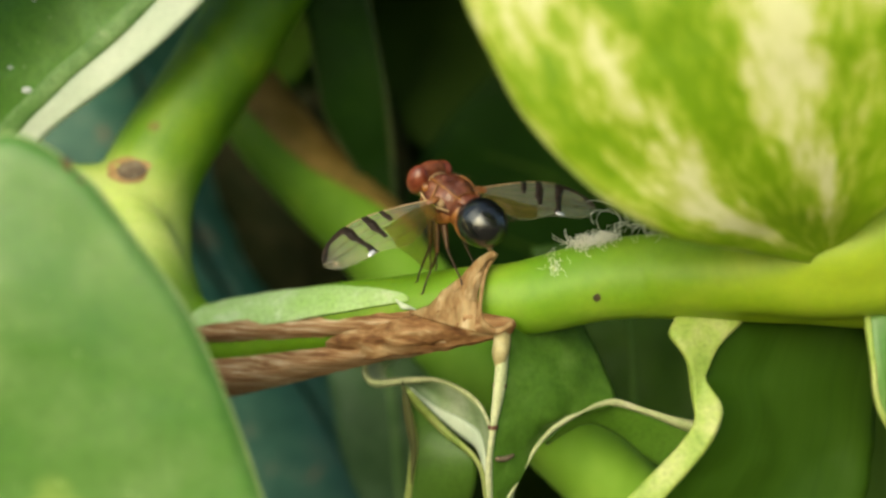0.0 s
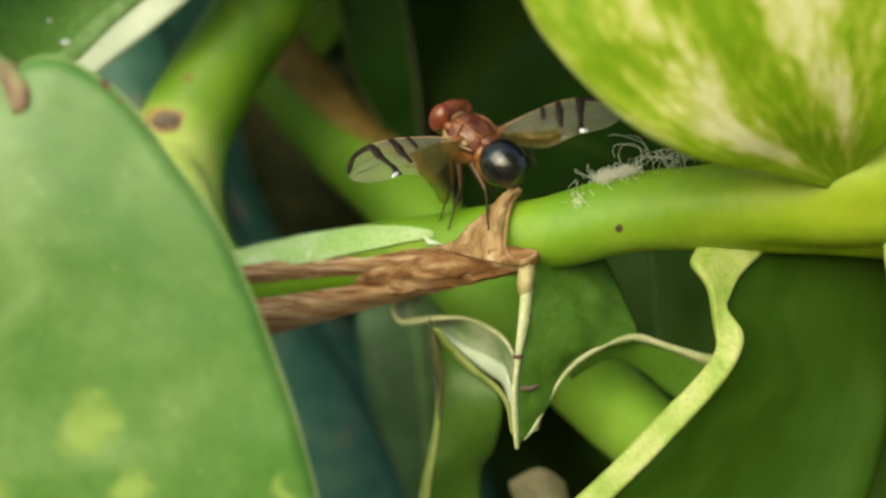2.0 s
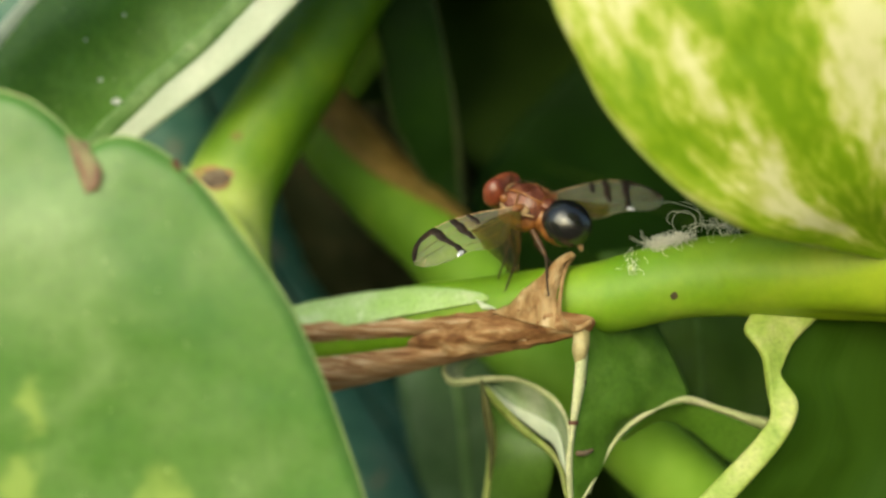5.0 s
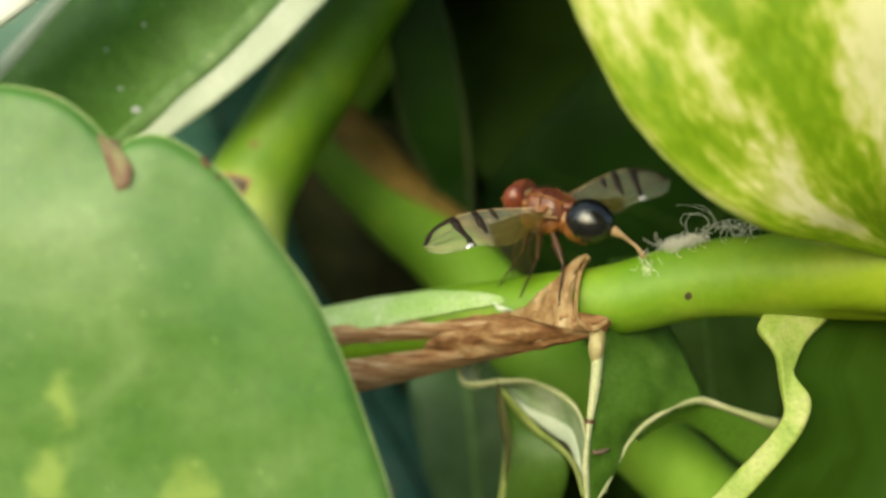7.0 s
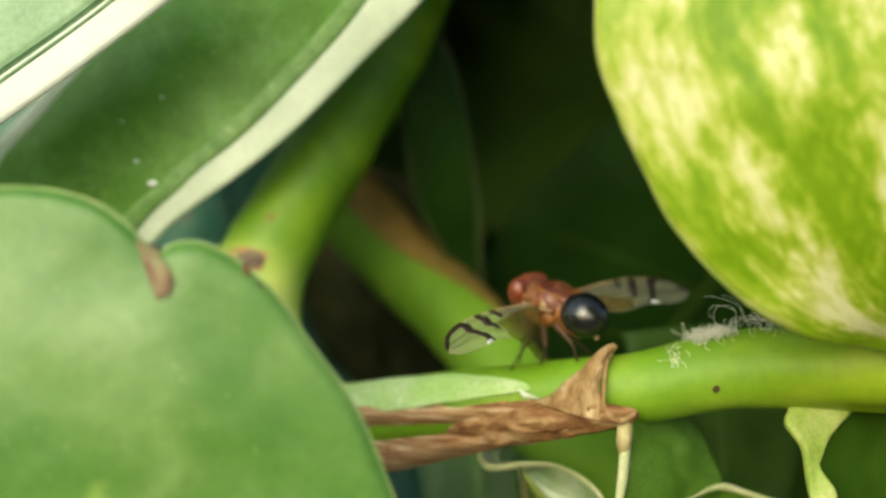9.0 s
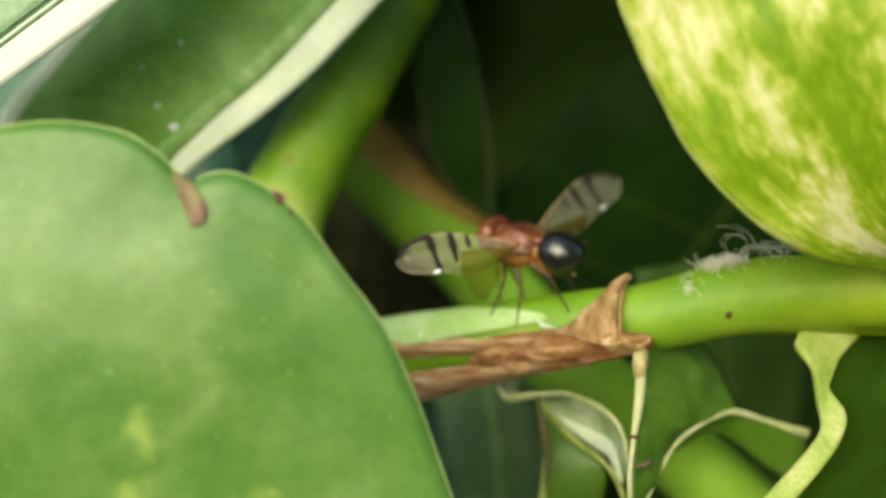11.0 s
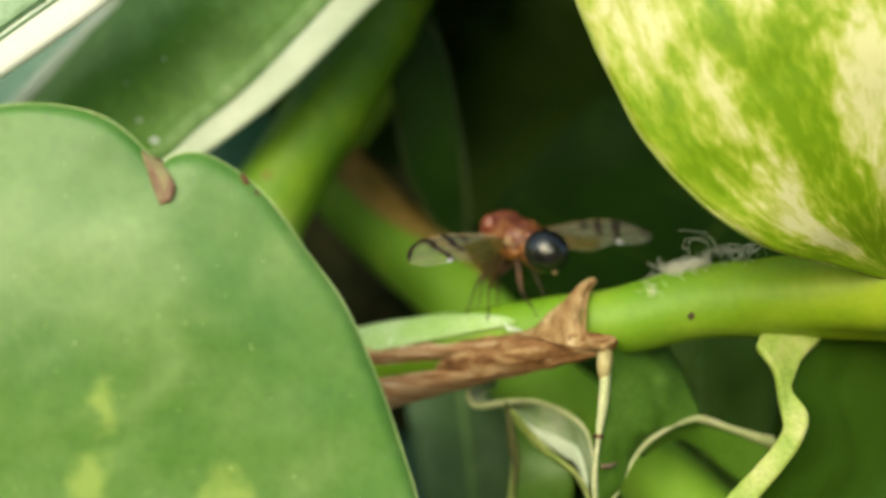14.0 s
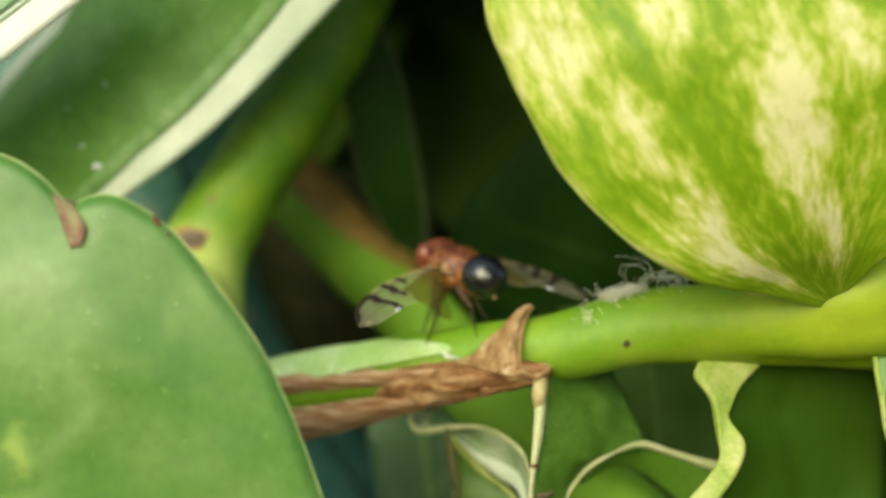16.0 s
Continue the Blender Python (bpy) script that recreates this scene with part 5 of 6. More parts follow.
def wing_sheet(us, fa, fb, s, z=0.0, thick=0.012, nv=10):
    """Part of the wing between two across-fractions; s = 1 or -1 mirrors it."""
    bm = bmesh.new()
    top, low = [], []
    for u in us:
        a, b = lead(u), trail(u)
        ra, rb = [], []
        for j in range(nv):
            f = fa(u) + (fb(u) - fa(u)) * j / (nv - 1)
            y = (a + (b - a) * f)
            cz = rise(u, f) + z
            ra.append(bm.verts.new((u * WING, y * s, cz + thick)))
            rb.append(bm.verts.new((u * WING, y * s, cz - thick)))
        top.append(ra)
        low.append(rb)
    n = len(us)
    for i in range(n - 1):
        for j in range(nv - 1):
            bm.faces.new((top[i][j], top[i + 1][j], top[i + 1][j + 1], top[i][j + 1]))
            bm.faces.new((low[i][j], low[i][j + 1], low[i + 1][j + 1], low[i + 1][j]))
        for j in (0, nv - 1):
            bm.faces.new((top[i][j], top[i + 1][j], low[i + 1][j], low[i][j]))
    for i in (0, n - 1):
        for j in range(nv - 1):
            bm.faces.new((top[i][j], top[i][j + 1], low[i][j + 1], low[i][j]))
    return bm


def steps(a, b, n):
    return [a + (b - a) * k / (n - 1) for k in range(n)]


def build_wing(s):
    spread = 0.72 if s < 0 else 0.0
    wing = part("wing", wing_sheet(steps(0.02, 0.998, 56), lambda u: 0.0, lambda u: 1.0, s, nv=26), F_WING, fly, "clear wing with dark brown bands")
    for u0, w, lean, end in ((0.40, 0.045, -0.02, 0.34), (0.532, 0.062, -0.035, 0.72), (0.717, 0.062, -0.08, 0.97)):
        part("band", wing_band(u0, w, lean, end, s), F_BAND, wing, "dark brown wing band")
    part("tip_band", wing_sheet(steps(0.70, 0.998, 24), lambda u: -0.02, lambda u: 0.12 + 0.5 * max(0, (u - 0.84) / 0.158) ** 2.0, s, 0.0, 0.026, 6), F_BAND, wing, "dark brown band round the wing tip")
    part("front_vein", tube([R((u * WING, lead(u) * s, rise(u, 0)), 0.036 - 0.02 * u) for u in steps(0.0, 0.72, 9)], n=24, sides=6), F_TAN, wing, "pale front vein")
    for f0, f1 in ((0.18, 0.12), (0.34, 0.34), (0.52, 0.60), (0.74, 0.9)):
        pts = []
        for u in steps(0.06, 0.94 if f1 < 0.8 else 0.62, 10):
            f = f0 + (f1 - f0) * u
            pts.append(((u * WING), (lead(u) + (trail(u) - lead(u)) * f) * s, rise(u, f) + 0.014, 0.014))
        part("vein", tube(pts, n=24, sides=5), F_THIGH, wing)
    part("rear_lobe", wing_sheet(steps(0.03, 0.47, 22), lambda u: (0.34 if s < 0 else 0.62) + 0.5 * max(0, u - 0.25), lambda u: 0.98 + spread * max(0.0, math.sin(math.pi * (u - 0.03) / 0.44)) ** 0.8, s, 0.035, 0.008, 20), F_FILM, wing, "milky khaki rear lobe")
    part("pearl_fold", ball((0.662 * WING, -0.93 * s, rise(0.66, 0.95) + 0.03), (0.21, 0.11, 0.07), (0, 0, -18 * s), 14, dent=0.3), F_GLINT, wing, "pearly lump added for a glint at the rear edge")
    part("stalk", ball((0.1, 0, 0), (0.34, 0.18, 0.12)), F_ORANGE, wing)
    return wing


def wing_band(u0, w, lean, end, s):
    bm = bmesh.new()
    us = steps(0, 1, 14)
    top, low = [], []
    for f in us:
        fx = f * end
        half = w * (0.5 - 0.14 * f + 0.10 * math.sin(f * 7 + u0 * 9))
        a, b = u0 - half + lean * f, u0 + half + lean * f
        for lst, dz in ((top, 0.028), (low, -0.028)):
            rowv = []
            for u in (a, (a + b) / 2, b):
                rowv.append(bm.verts.new((u * WING, (lead(u) + (trail(u) - lead(u)) * fx) * s, rise(u, fx) + dz)))
            lst.append(rowv)
    for i in range(13):
        for j in range(2):
            bm.faces.new((top[i][j], top[i + 1][j], top[i + 1][j + 1], top[i][j + 1]))
            bm.faces.new((low[i][j], low[i][j + 1], low[i + 1][j + 1], low[i + 1][j]))
        for j in (0, 2):
            bm.faces.new((top[i][j], low[i][j], low[i + 1][j], top[i + 1][j]))
    for i in (0, 13):
        for j in range(2):
            bm.faces.new((top[i][j], top[i][j + 1], low[i][j + 1], low[i][j]))
    return bm


wing_l = build_wing(-1)
wing_r = build_wing(1)


def build_leg(length, knee):
    """Leg along its own x axis with a raised knee: thigh, shin, foot."""
    k = length
    leg = part("leg", tube([(-0.1, 0, 0, 0.15), (0.24 * k, 0, 0.6 * knee, 0.145), (0.48 * k, 0, knee, 0.075)], n=14, sides=8), F_THIGH, fly, "amber brown thigh")
    part("shin", tube([(0.47 * k, 0, knee, 0.075), (0.62 * k, 0, 0.72 * knee, 0.058), (0.82 * k, 0, 0.26 * knee, 0.05)], n=14, sides=7), F_LEG, leg, "dark brown shin")
    part("foot", tube([(0.81 * k, 0, 0.27 * knee, 0.045), (0.92 * k, 0, 0.06 * knee, 0.04), (k, 0, 0.0, 0.04), (k + 0.02, 0.0, -0.10, 0.03)], n=14, sides=6), F_LEG, leg)
    return leg


leg_fl, leg_ml, leg_hl = build_leg(3.4, 0.34), build_leg(3.56, 0.36), build_leg(3.53, 0.38)
leg_fr, leg_mr, leg_hr = build_leg(3.39, 0.6), build_leg(2.88, 0.6), build_leg(2.56, 0.5)


# ---- how the fly moves ----
def motions():
    walk(fly, [
        (0, pose(0.004543, 0.003316, 0.000586, -10.4, -28.7, 141.7)),
        (0.5, pose(0.004551, 0.003271, 0.000627, -10.8, -29.3, 144.2)),
        (1, pose(0.004444, 0.003239, 0.000568, -11.0, -29.9, 145.1)),
        (1.5, pose(0.004440, 0.003038, 0.000581, -12.0, -31.1, 151.9)),
        (2, pose(0.004362, 0.003077, 0.000549, -11.9, -33.5, 149.0)),
        (2.5, pose(0.004481, 0.002907, 0.000501, -12.9, -35.6, 154.5)),
        (3, pose(0.004423, 0.003197, 0.000461, -10.4, -23.2, 143.9)),
        (3.5, pose(0.004539, 0.003618, 0.000352, -7.5, -22.1, 126.3)),
        (4, pose(0.004726, 0.003637, 0.000459, -8.4, -19.4, 131.8)),
        (4.5, pose(0.004489, 0.003227, 0.000380, -10.9, -21.7, 148.0)),
        (7, pose(0.004739, 0.003149, 0.000388, -11.7, -14.8, 158.6)),
        (7.5, pose(0.004729, 0.003196, 0.000318, -11.5, -14.3, 156.8)),
        (8, pose(0.004383, 0.003858, 0.000037, -9.1, -14.3, 137.1)),
        (10.5, pose(0.002418, 0.005270, -0.000066, -8.8, -12.1, 135.2)),
        (11, pose(0.001639, 0.004548, -0.000342, -11.3, -10.9, 155.5)),
        (11.5, pose(0.002942, 0.005385, 0.000091, -7.7, -17.5, 128.1)),
        (12, pose(0.002888, 0.005325, -0.000050, -8.3, -15.6, 132.1)),
        (12.5, pose(0.003313, 0.005531, 0.000126, -6.4, -15.1, 121.2)),
        (13, pose(0.002999, 0.005551, 0.000090, -6.1, -14.6, 119.6)),
        (13.5, pose(0.002591, 0.005287, 0.000265, -8.3, -21.7, 131.0)),
        (14, pose(0.003165, 0.005372, 0.000354, -7.8, -17.7, 128.8)),
        (14.5, pose(0.003125, 0.005105, 0.000117, -9.7, -13.9, 141.5)),
        (15, pose(0.003210, 0.005137, 0.000152, -9.4, -15.6, 138.7)),
        (15.5, pose(0.002904, 0.005419, 0.000228, -7.8, -15.2, 129.1)),
        (16, pose(0.002916, 0.005259, 0.000190, -8.7, -13.4, 134.6)),
    ])
    walk(wing_l, [
        (0, pose(-0.000290, 0.001335, 0.000444, -4.8, 25.2, 81.1)),
        (0.5, pose(-0.000290, 0.001335, 0.000444, -12.1, 19.5, 77.4)),
        (1, pose(-0.000290, 0.001335, 0.000444, -7.7, 16.3, 85.6)),
        (1.5, pose(-0.000290, 0.001335, 0.000444, 2.8, 27.3, 86.7)),
        (2, pose(-0.000290, 0.001335, 0.000444, -8.7, 15.2, 77.3)),
        (2.5, pose(-0.000290, 0.001335, 0.000444, -12.9, 20.3, 56.8)),
        (3, pose(-0.000290, 0.001335, 0.000444, 1.8, 9.1, 112.2)),
        (3.5, pose(-0.000290, 0.001335, 0.000444, 1.4, 5.4, 142.5)),
        (4, pose(-0.000290, 0.001335, 0.000444, -33.5, 2.0, 73.5)),
        (4.5, pose(-0.000290, 0.001335, 0.000444, -10.6, 22.9, 70.0)),
        (7, pose(-0.000290, 0.001335, 0.000444, -25.7, 20.9, 39.3)),
        (7.5, pose(-0.000290, 0.001335, 0.000444, -26.2, 26.3, 44.0)),
        (8, pose(-0.000290, 0.001335, 0.000444, -13.7, 19.3, 79.9)),
        (10.5, pose(-0.000290, 0.001335, 0.000444, -7.6, 8.3, 87.6)),
        (11, pose(-0.000290, 0.001335, 0.000444, -53.0, 9.7, 30.0)),
        (11.5, pose(-0.000290, 0.001335, 0.000444, -19.7, -0.9, 84.4)),
        (12, pose(-0.000290, 0.001335, 0.000444, 2.0, 16.8, 106.0)),
        (12.5, pose(-0.000290, 0.001335, 0.000444, -30.8, 17.1, 67.9)),
        (13, pose(-0.000290, 0.001335, 0.000444, -42.6, 7.5, 66.4)),
        (13.5, pose(-0.000290, 0.001335, 0.000444, -54.4, 15.0, 58.1)),
        (14, pose(-0.000290, 0.001335, 0.000444, -16.0, 5.4, 88.5)),
        (14.5, pose(-0.000290, 0.001335, 0.000444, 1.7, 18.1, 95.5)),
        (15, pose(-0.000290, 0.001335, 0.000444, -24.7, 19.8, 52.2)),
        (15.5, pose(-0.000290, 0.001335, 0.000444, -22.5, 13.9, 80.4)),
        (16, pose(-0.000290, 0.001335, 0.000444, -8.6, 19.1, 93.8)),
    ])
    walk(wing_r, [
        (0, pose(-0.000290, -0.001335, 0.000444, 13.6, 0.6, -120.6)),
        (0.5, pose(-0.000290, -0.001335, 0.000444, 3.2, -6.5, -141.7)),
        (1, pose(-0.000290, -0.001335, 0.000444, 31.6, -12.5, -108.1)),
        (1.5, pose(-0.000290, -0.001335, 0.000444, 12.1, -9.9, -139.6)),
        (2, pose(-0.000290, -0.001335, 0.000444, 18.6, -26.1, -126.3)),
        (2.5, pose(-0.000290, -0.001335, 0.000444, 11.9, -29.8, -125.3)),
        (3, pose(-0.000290, -0.001335, 0.000444, 20.4, -12.8, -143.1)),
        (3.5, pose(-0.000290, -0.001335, 0.000444, -1.0, 8.9, -112.1)),
        (4, pose(-0.000290, -0.001335, 0.000444, 42.2, -15.0, -103.9)),
        (4.5, pose(-0.000290, -0.001335, 0.000444, 18.5, -3.0, -129.8)),
        (7, pose(-0.000290, -0.001335, 0.000444, 27.3, -12.0, -127.8)),
        (7.5, pose(-0.000290, -0.001335, 0.000444, 24.3, -2.1, -140.0)),
        (8, pose(-0.000290, -0.001335, 0.000444, 19.3, 2.7, -115.4)),
        (10.5, pose(-0.000290, -0.001335, 0.000444, 14.1, -7.6, -137.2)),
        (11, pose(-0.000290, -0.001335, 0.000444, 38.8, -25.8, -117.2)),
        (11.5, pose(-0.000290, -0.001335, 0.000444, 22.9, -13.7, -108.5)),
        (12, pose(-0.000290, -0.001335, 0.000444, 17.2, 6.8, -128.9)),
        (12.5, pose(-0.000290, -0.001335, 0.000444, 46.7, 5.0, -77.9)),
        (13, pose(-0.000290, -0.001335, 0.000444, 47.4, -0.4, -70.0)),
        (13.5, pose(-0.000290, -0.001335, 0.000444, 30.4, -4.2, -90.6)),
        (14, pose(-0.000290, -0.001335, 0.000444, 16.6, -0.4, -113.8)),
        (14.5, pose(-0.000290, -0.001335, 0.000444, 24.3, 12.4, -140.3)),
        (15, pose(-0.000290, -0.001335, 0.000444, 23.1, 12.0, -115.1)),
        (15.5, pose(-0.000290, -0.001335, 0.000444, 21.0, 12.6, -116.6)),
        (16, pose(-0.000290, -0.001335, 0.000444, 3.1, 17.4, -136.2)),
    ])
    walk(leg_fl, [
        (0, pose(0.000621, 0.000549, -0.000498, -91.2, 55.0, 142.6)),
        (0.5, pose(0.000539, 0.000610, -0.000636, -98.5, 53.5, 143.2)),
        (1, pose(0.000625, 0.000546, -0.000490, -86.7, 57.0, 144.1)),
        (1.5, pose(0.000610, 0.000556, -0.000520, -73.6, 59.8, 148.5)),
        (2, pose(0.000613, 0.000554, -0.000513, -75.8, 56.1, 151.5)),
        (2.5, pose(0.000615, 0.000552, -0.000509, -56.5, 59.2, 153.4)),
        (3, pose(0.000668, 0.000470, -0.000232, -81.2, 70.8, 121.3)),
        (3.5, pose(0.000719, 0.000407, -0.000232, -126.0, 57.1, 124.6)),
        (4, pose(0.000661, 0.000468, -0.000357, -130.4, 57.3, 116.6)),
        (4.5, pose(0.000750, 0.000422, -0.000099, -93.6, 65.5, 135.5)),
        (7, pose(0.000590, 0.000503, -0.000322, -158.4, 72.6, 57.6)),
        (7.5, pose(0.000565, 0.000491, -0.000268, -146.3, 70.8, 47.1)),
        (8, pose(0.000706, 0.000225, 0.000015, -95.5, 56.9, 104.8)),
        (10.5, pose(0.000586, 0.000653, -0.000602, -130.3, 43.4, 108.0)),
        (11, pose(0.000676, 0.000311, -0.000087, -117.6, 59.2, 103.3)),
        (11.5, pose(0.000346, 0.001180, -0.001035, -161.1, 37.9, 113.5)),
        (12, pose(0.000418, 0.001077, -0.000953, 157.5, 38.8, 111.0)),
        (12.5, pose(0.000198, 0.001428, -0.001186, 119.8, 35.2, 115.7)),
        (13, pose(0.000659, 0.000463, -0.000399, 102.9, 46.8, 113.9)),
        (13.5, pose(0.000648, 0.000498, -0.000421, 158.4, 53.2, 118.0)),
        (14, pose(0.000458, 0.000960, -0.000907, 110.7, 42.7, 111.5)),
        (14.5, pose(0.000593, 0.000830, -0.000775, 86.7, 44.4, 95.4)),
        (15, pose(0.000549, 0.000893, -0.000825, 86.9, 42.8, 101.7)),
        (15.5, pose(0.000388, 0.001000, -0.000917, 151.2, 39.5, 117.2)),
        (16, pose(0.000733, 0.000340, -0.000195, 165.3, 52.0, 118.2)),
    ])
    walk(leg_ml, [
        (0, pose(0.000092, 0.000607, -0.000563, -87.4, 52.0, 140.9)),
        (0.5, pose(0.000099, 0.000601, -0.000552, -82.7, 52.4, 142.2)),
        (1, pose(0.000152, 0.000561, -0.000463, -80.9, 53.2, 143.1)),
        (1.5, pose(0.000156, 0.000561, -0.000448, -74.9, 56.3, 145.3)),
        (2, pose(0.000154, 0.000568, -0.000471, -75.1, 51.5, 149.9)),
        (2.5, pose(0.000166, 0.000559, -0.000437, -67.3, 55.4, 148.3)),
        (3, pose(0.000181, 0.000531, -0.000383, -83.8, 57.5, 139.3)),
        (3.5, pose(0.000167, 0.000548, -0.000452, -112.0, 49.0, 142.1)),
        (4, pose(0.000145, 0.000548, -0.000461, -112.7, 52.5, 130.8)),
        (4.5, pose(0.000215, 0.000468, -0.000247, -99.8, 60.0, 131.2)),
        (7, pose(0.000117, 0.000511, -0.000339, -123.6, 66.7, 100.9)),
        (7.5, pose(0.000121, 0.000453, -0.000215, -118.9, 66.1, 98.1)),
        (8, pose(0.000307, 0.000352, -0.000157, -75.1, 50.6, 129.8)),
        (10.5, pose(-0.000075, 0.000798, -0.000780, -84.0, 41.0, 131.6)),
        (11, pose(0.000214, 0.000449, -0.000316, -77.7, 51.1, 127.0)),
        (11.5, pose(-0.000209, 0.000930, -0.000879, -147.8, 36.1, 133.2)),
        (12, pose(0.000012, 0.000718, -0.000662, -173.7, 37.2, 126.8)),
        (12.5, pose(-0.000180, 0.000936, -0.000859, 139.3, 35.3, 129.8)),
        (13, pose(-0.000097, 0.000776, -0.000735, 78.8, 35.1, 138.3)),
        (13.5, pose(-0.000111, 0.000788, -0.000754, 88.1, 35.8, 138.3)),
        (14, pose(-0.000149, 0.000920, -0.000866, 86.1, 37.9, 127.9)),
        (14.5, pose(0.000087, 0.000623, -0.000573, 86.9, 41.5, 118.4)),
        (15, pose(0.000062, 0.000660, -0.000609, 95.3, 39.8, 122.6)),
        (15.5, pose(-0.000098, 0.000783, -0.000751, 165.6, 36.7, 137.2)),
        (16, pose(0.000076, 0.000637, -0.000589, 177.4, 41.4, 123.1)),
    ])
    walk(leg_hl, [
        (0, pose(-0.000163, 0.000448, -0.000265, 170.5, 33.8, 163.2)),
        (0.5, pose(-0.000337, 0.000488, -0.000395, -170.6, 31.2, 159.3)),
        (1, pose(-0.000379, 0.000509, -0.000427, -127.6, 29.5, 161.2)),
        (1.5, pose(-0.000430, 0.000521, -0.000457, -107.3, 29.6, 157.6)),
        (2, pose(-0.000549, 0.000567, -0.000524, -70.2, 25.0, 160.9)),
        (2.5, pose(-0.000486, 0.000544, -0.000492, -69.7, 26.7, 157.5)),
        (3, pose(-0.000085, 0.000424, -0.000141, -55.1, 39.6, 163.1)),
        (3.5, pose(-0.000984, 0.000698, -0.000859, -72.9, 35.3, 163.0)),
        (4, pose(-0.000926, 0.000755, -0.000878, -64.8, 38.7, 154.3)),
        (4.5, pose(-0.000433, 0.000515, -0.000444, -70.1, 36.2, 152.3)),
        (7, pose(-0.000611, 0.000679, -0.000681, -46.9, 46.8, 130.9)),
        (7.5, pose(-0.000348, 0.000382, -0.000256, -66.2, 47.1, 132.1)),
        (8, pose(-0.000347, 0.000481, -0.000385, -55.5, 34.3, 155.8)),
        (10.5, pose(-0.000544, 0.000562, -0.000525, -72.6, 28.8, 165.1)),
        (11, pose(-0.000367, 0.000506, -0.000425, -46.2, 28.1, 161.5)),
        (11.5, pose(-0.000627, 0.000587, -0.000565, 127.5, 26.3, 163.9)),
        (12, pose(-0.000594, 0.000584, -0.000552, 154.7, 27.5, 160.1)),
        (12.5, pose(-0.000790, 0.000645, -0.000679, 117.0, 30.4, 161.8)),
        (13, pose(-0.000895, 0.000625, -0.000726, 132.0, 29.4, 169.3)),
        (13.5, pose(-0.000820, 0.000621, -0.000642, 164.7, 23.4, 167.4)),
        (14, pose(-0.000887, 0.000690, -0.000735, 155.4, 29.7, 160.2)),
        (14.5, pose(-0.000493, 0.000546, -0.000495, -176.1, 34.1, 145.9)),
        (15, pose(-0.000337, 0.000468, -0.000394, -154.5, 30.2, 153.4)),
        (15.5, pose(-0.000636, 0.000584, -0.000574, -121.3, 27.9, 166.1)),
        (16, pose(-0.000500, 0.000550, -0.000500, -100.3, 30.6, 161.2)),
    ])
    walk(leg_fr, [
        (0, pose(0.000646, -0.000573, -0.000415, 143.3, 67.8, 138.8)),
        (0.5, pose(0.000654, -0.000578, -0.000404, 146.8, 65.4, 141.2)),
        (1, pose(0.000639, -0.000564, -0.000438, 152.9, 69.1, 144.4)),
        (1.5, pose(0.000635, -0.000556, -0.000457, 173.3, 69.7, 157.4)),
        (2, pose(0.000636, -0.000557, -0.000459, 173.9, 67.0, 158.3)),
        (2.5, pose(0.000624, -0.000551, -0.000491, -175.3, 68.1, 165.2)),
        (3, pose(0.000617, -0.000537, -0.000583, 114.9, 81.0, 101.0)),
        (3.5, pose(0.000620, -0.000549, -0.000502, 90.5, 68.2, 95.9)),
        (4, pose(0.000620, -0.000554, -0.000490, 82.4, 66.8, 90.6)),
        (4.5, pose(0.000674, -0.000601, -0.000161, 146.2, 77.7, 136.6)),
        (7, pose(0.000614, -0.000554, -0.000466, 49.3, 77.6, 28.6)),
        (7.5, pose(0.000634, -0.000545, -0.000554, 43.4, 75.0, 21.2)),
        (8, pose(0.000577, -0.000741, -0.000064, 77.3, 65.8, 77.3)),
        (10.5, pose(0.000622, -0.000621, -0.000416, 71.8, 49.5, 91.3)),
        (11, pose(0.000647, -0.000872, 0.000321, 97.5, 68.5, 94.9)),
        (11.5, pose(0.000574, -0.000191, -0.000826, 73.3, 42.1, 97.2)),
        (12, pose(0.000605, -0.000379, -0.000654, 66.0, 41.9, 95.1)),
        (12.5, pose(0.000529, 0.000045, -0.000960, 60.1, 37.4, 98.7)),
        (13, pose(0.000596, -0.000135, -0.001225, 64.3, 60.2, 93.3)),
        (13.5, pose(0.000531, -0.000233, -0.001240, 89.7, 66.0, 105.7)),
        (14, pose(0.000583, -0.000158, -0.000976, 72.8, 50.4, 95.5)),
        (14.5, pose(0.000640, -0.000414, -0.000662, 64.9, 49.6, 81.6)),
        (15, pose(0.000627, -0.000372, -0.000700, 68.4, 48.4, 87.6)),
        (15.5, pose(0.000575, -0.000329, -0.000730, 70.3, 45.6, 101.6)),
        (16, pose(0.000606, -0.000484, -0.000648, 84.8, 65.5, 101.6)),
    ])
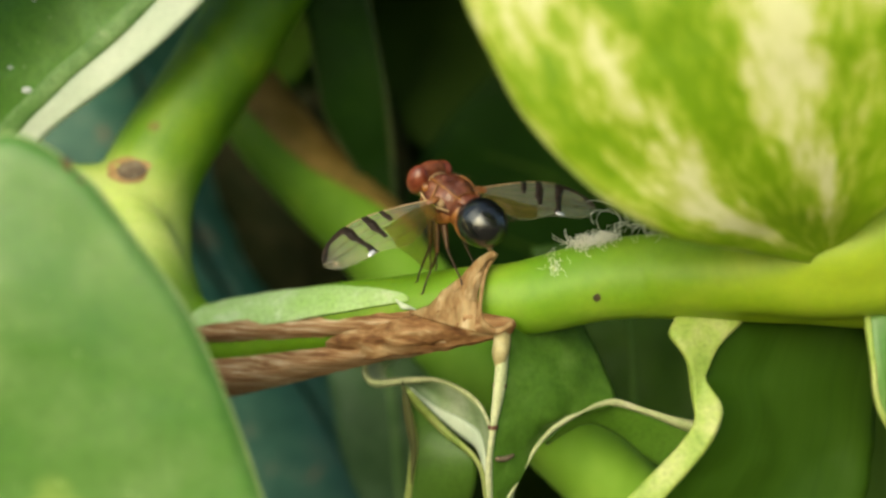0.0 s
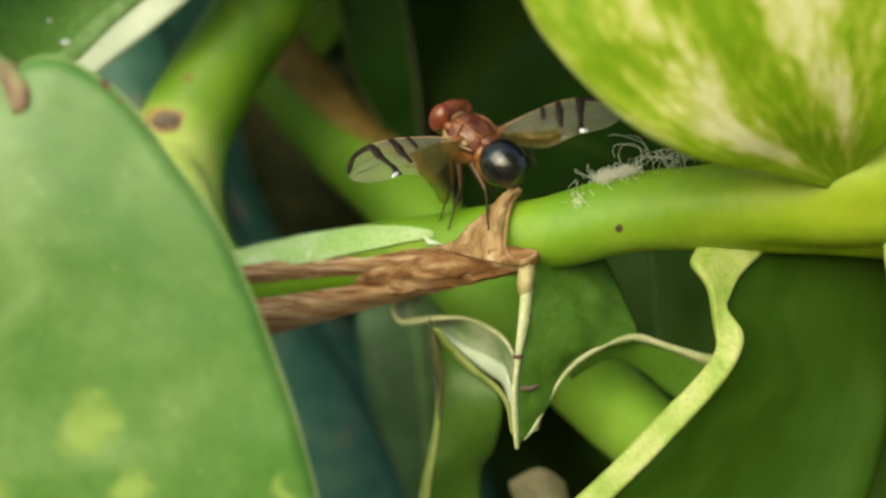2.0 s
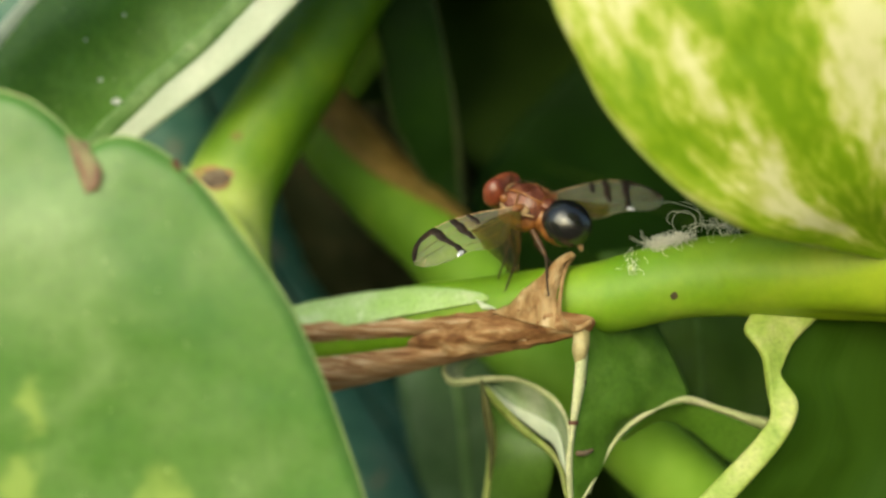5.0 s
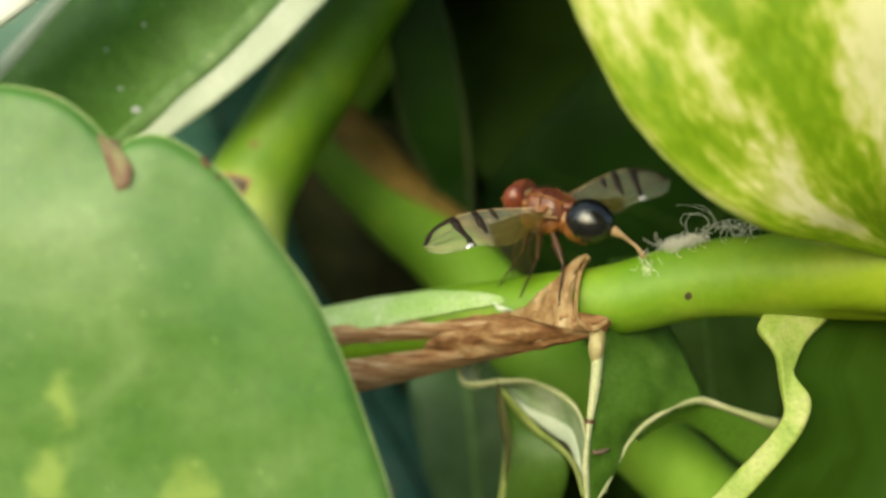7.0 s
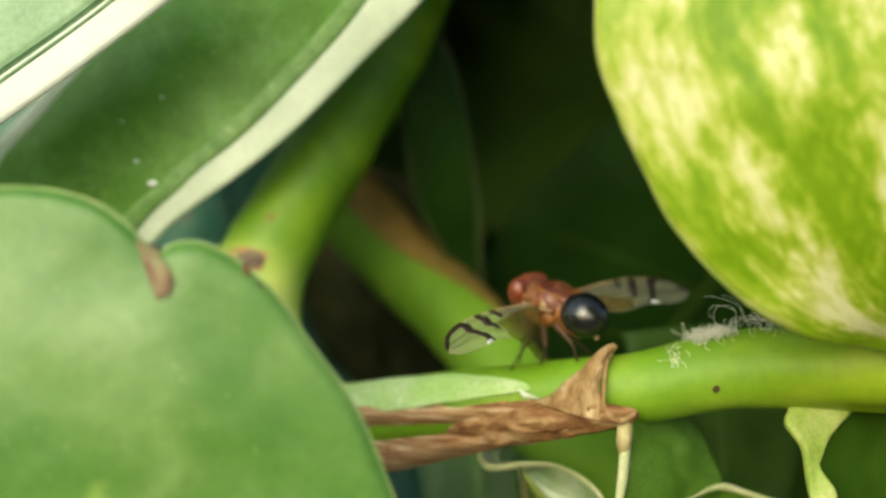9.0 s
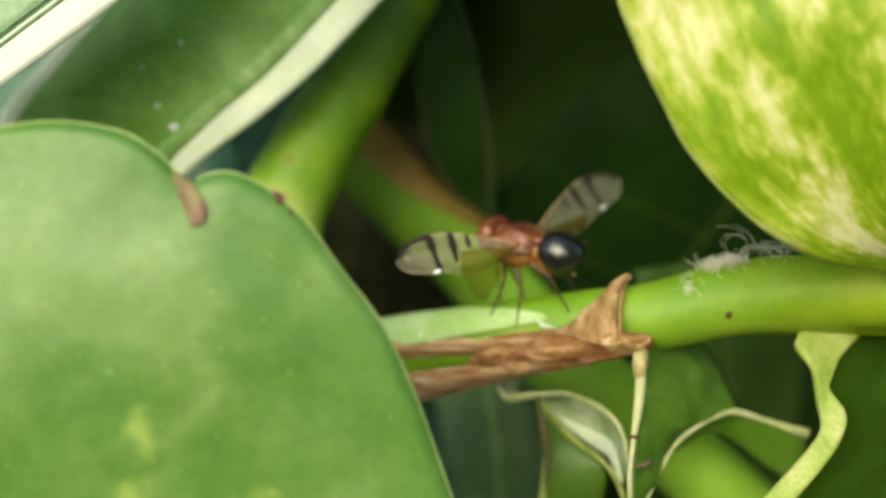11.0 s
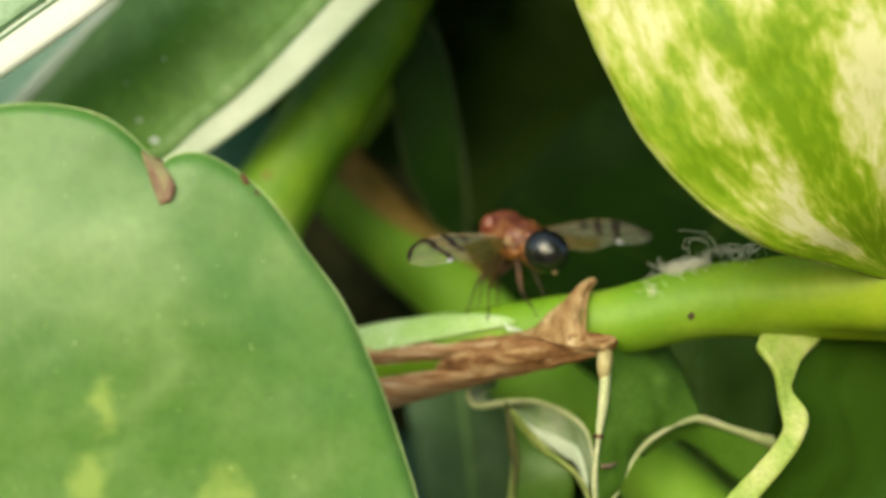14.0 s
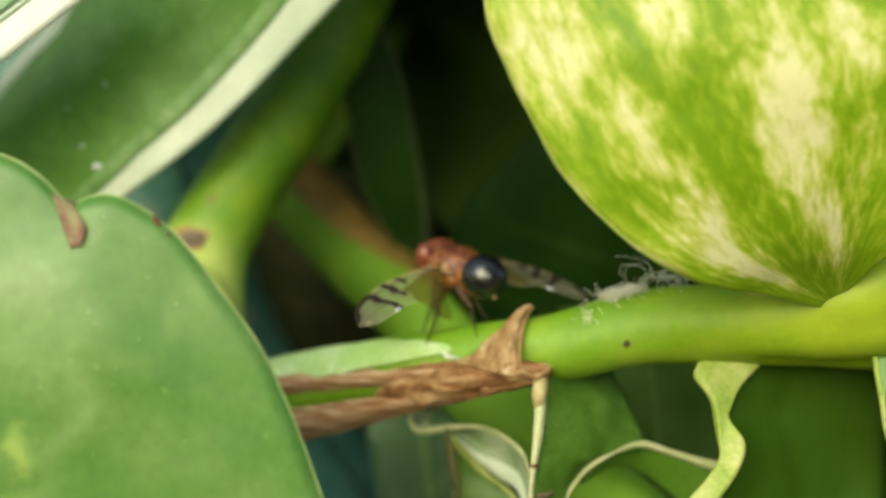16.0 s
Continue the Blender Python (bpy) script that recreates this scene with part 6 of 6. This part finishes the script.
    walk(leg_mr, [
        (0, pose(0.000094, -0.000593, -0.000568, 126.9, 63.0, 128.2)),
        (0.5, pose(0.000089, -0.000589, -0.000581, 134.4, 63.3, 133.1)),
        (1, pose(0.000102, -0.000602, -0.000544, 139.0, 64.7, 135.2)),
        (1.5, pose(0.000099, -0.000600, -0.000552, 156.7, 66.9, 145.2)),
        (2, pose(0.000116, -0.000610, -0.000513, 160.4, 62.8, 149.1)),
        (2.5, pose(0.000102, -0.000601, -0.000545, 166.3, 66.1, 150.8)),
        (3, pose(0.000143, -0.000659, -0.000363, 134.2, 68.7, 126.5)),
        (3.5, pose(0.000145, -0.000694, -0.000376, 101.7, 59.0, 115.8)),
        (4, pose(0.000108, -0.000629, -0.000498, 89.0, 60.1, 104.9)),
        (4.5, pose(0.000141, -0.000677, -0.000309, 119.4, 70.2, 117.9)),
        (7, pose(0.000094, -0.000671, -0.000318, 98.2, 73.0, 84.9)),
        (7.5, pose(0.000083, -0.000686, -0.000279, 93.4, 72.2, 79.0)),
        (8, pose(0.000199, -0.000888, -0.000067, 97.0, 57.7, 109.0)),
        (10.5, pose(0.000104, -0.000606, -0.000543, 78.4, 41.6, 119.3)),
        (11, pose(0.000326, -0.000886, -0.000073, 106.3, 52.6, 128.3)),
        (11.5, pose(-0.000019, -0.000371, -0.000753, 77.3, 38.1, 117.5)),
        (12, pose(0.000062, -0.000503, -0.000638, 70.0, 40.1, 111.1)),
        (12.5, pose(-0.000054, -0.000199, -0.000883, 63.7, 37.7, 111.0)),
        (13, pose(-0.000010, -0.000406, -0.000737, 65.9, 40.1, 119.5)),
        (13.5, pose(-0.000026, -0.000423, -0.000748, 81.4, 42.3, 125.5)),
        (14, pose(-0.000058, -0.000208, -0.000934, 72.1, 42.2, 112.0)),
        (14.5, pose(0.000078, -0.000525, -0.000628, 73.5, 45.3, 106.4)),
        (15, pose(0.000061, -0.000492, -0.000662, 76.0, 44.2, 109.9)),
        (15.5, pose(-0.000005, -0.000443, -0.000719, 76.4, 41.8, 123.8)),
        (16, pose(0.000054, -0.000458, -0.000707, 70.8, 46.6, 108.1)),
    ])
    walk(leg_hr, [
        (0, pose(-0.000370, -0.000575, -0.000371, -172.5, 44.2, 169.0)),
        (0.5, pose(-0.000453, -0.000564, -0.000460, 179.3, 38.8, 163.9)),
        (1, pose(-0.000439, -0.000564, -0.000455, -173.3, 35.5, 166.9)),
        (1.5, pose(-0.000496, -0.000551, -0.000497, -166.6, 32.9, 164.3)),
        (2, pose(-0.000530, -0.000543, -0.000516, -157.9, 27.7, 166.9)),
        (2.5, pose(-0.000445, -0.000566, -0.000469, -157.9, 28.3, 164.1)),
        (3, pose(-0.000323, -0.000574, -0.000292, -154.4, 49.3, 172.2)),
        (3.5, pose(-0.000472, -0.000560, -0.000476, 138.3, 38.7, 159.7)),
        (4, pose(-0.000556, -0.000518, -0.000557, 110.4, 41.6, 149.9)),
        (4.5, pose(-0.000417, -0.000585, -0.000426, 131.9, 39.3, 157.2)),
        (7, pose(-0.000502, -0.000548, -0.000503, 119.6, 45.8, 135.5)),
        (7.5, pose(-0.000386, -0.000653, -0.000314, 131.0, 50.3, 137.9)),
        (8, pose(-0.000278, -0.000643, -0.000313, 108.0, 37.8, 157.2)),
        (10.5, pose(-0.000588, -0.000533, -0.000558, 45.4, 32.6, 168.9)),
        (11, pose(-0.000707, -0.000521, -0.000597, -19.9, 24.8, 171.9)),
        (11.5, pose(-0.000540, -0.000538, -0.000526, 14.9, 32.0, 162.9)),
        (12, pose(-0.000492, -0.000553, -0.000495, 26.0, 30.5, 160.0)),
        (12.5, pose(-0.000557, -0.000524, -0.000544, 48.3, 35.2, 155.8)),
        (13, pose(-0.000588, -0.000529, -0.000560, 48.4, 33.5, 166.7)),
        (13.5, pose(-0.000727, -0.000506, -0.000623, 37.9, 28.0, 169.1)),
        (14, pose(-0.000713, -0.000464, -0.000653, 49.2, 33.8, 158.0)),
        (14.5, pose(-0.000510, -0.000543, -0.000509, 56.1, 37.4, 145.6)),
        (15, pose(-0.000499, -0.000550, -0.000499, 64.3, 37.4, 154.1)),
        (15.5, pose(-0.000663, -0.000511, -0.000619, 54.9, 35.2, 166.7)),
        (16, pose(-0.000610, -0.000516, -0.000588, 44.4, 37.4, 163.0)),
    ])
    walk(ovipositor, [
        (0.0, pose(-0.0009, 0, 0.0001)), (4.7, pose(-0.0009, 0, 0.0001)), (6.4, pose(-0.0029, 0, 0)),
        (7.6, pose(-0.0028, 0, 0)), (8.1, pose(-0.0022, 0, 0)), (9.0, pose(-0.0009, 0, 0.0001)), (16.0, pose(-0.0009, 0, 0.0001)),
    ])


motions()
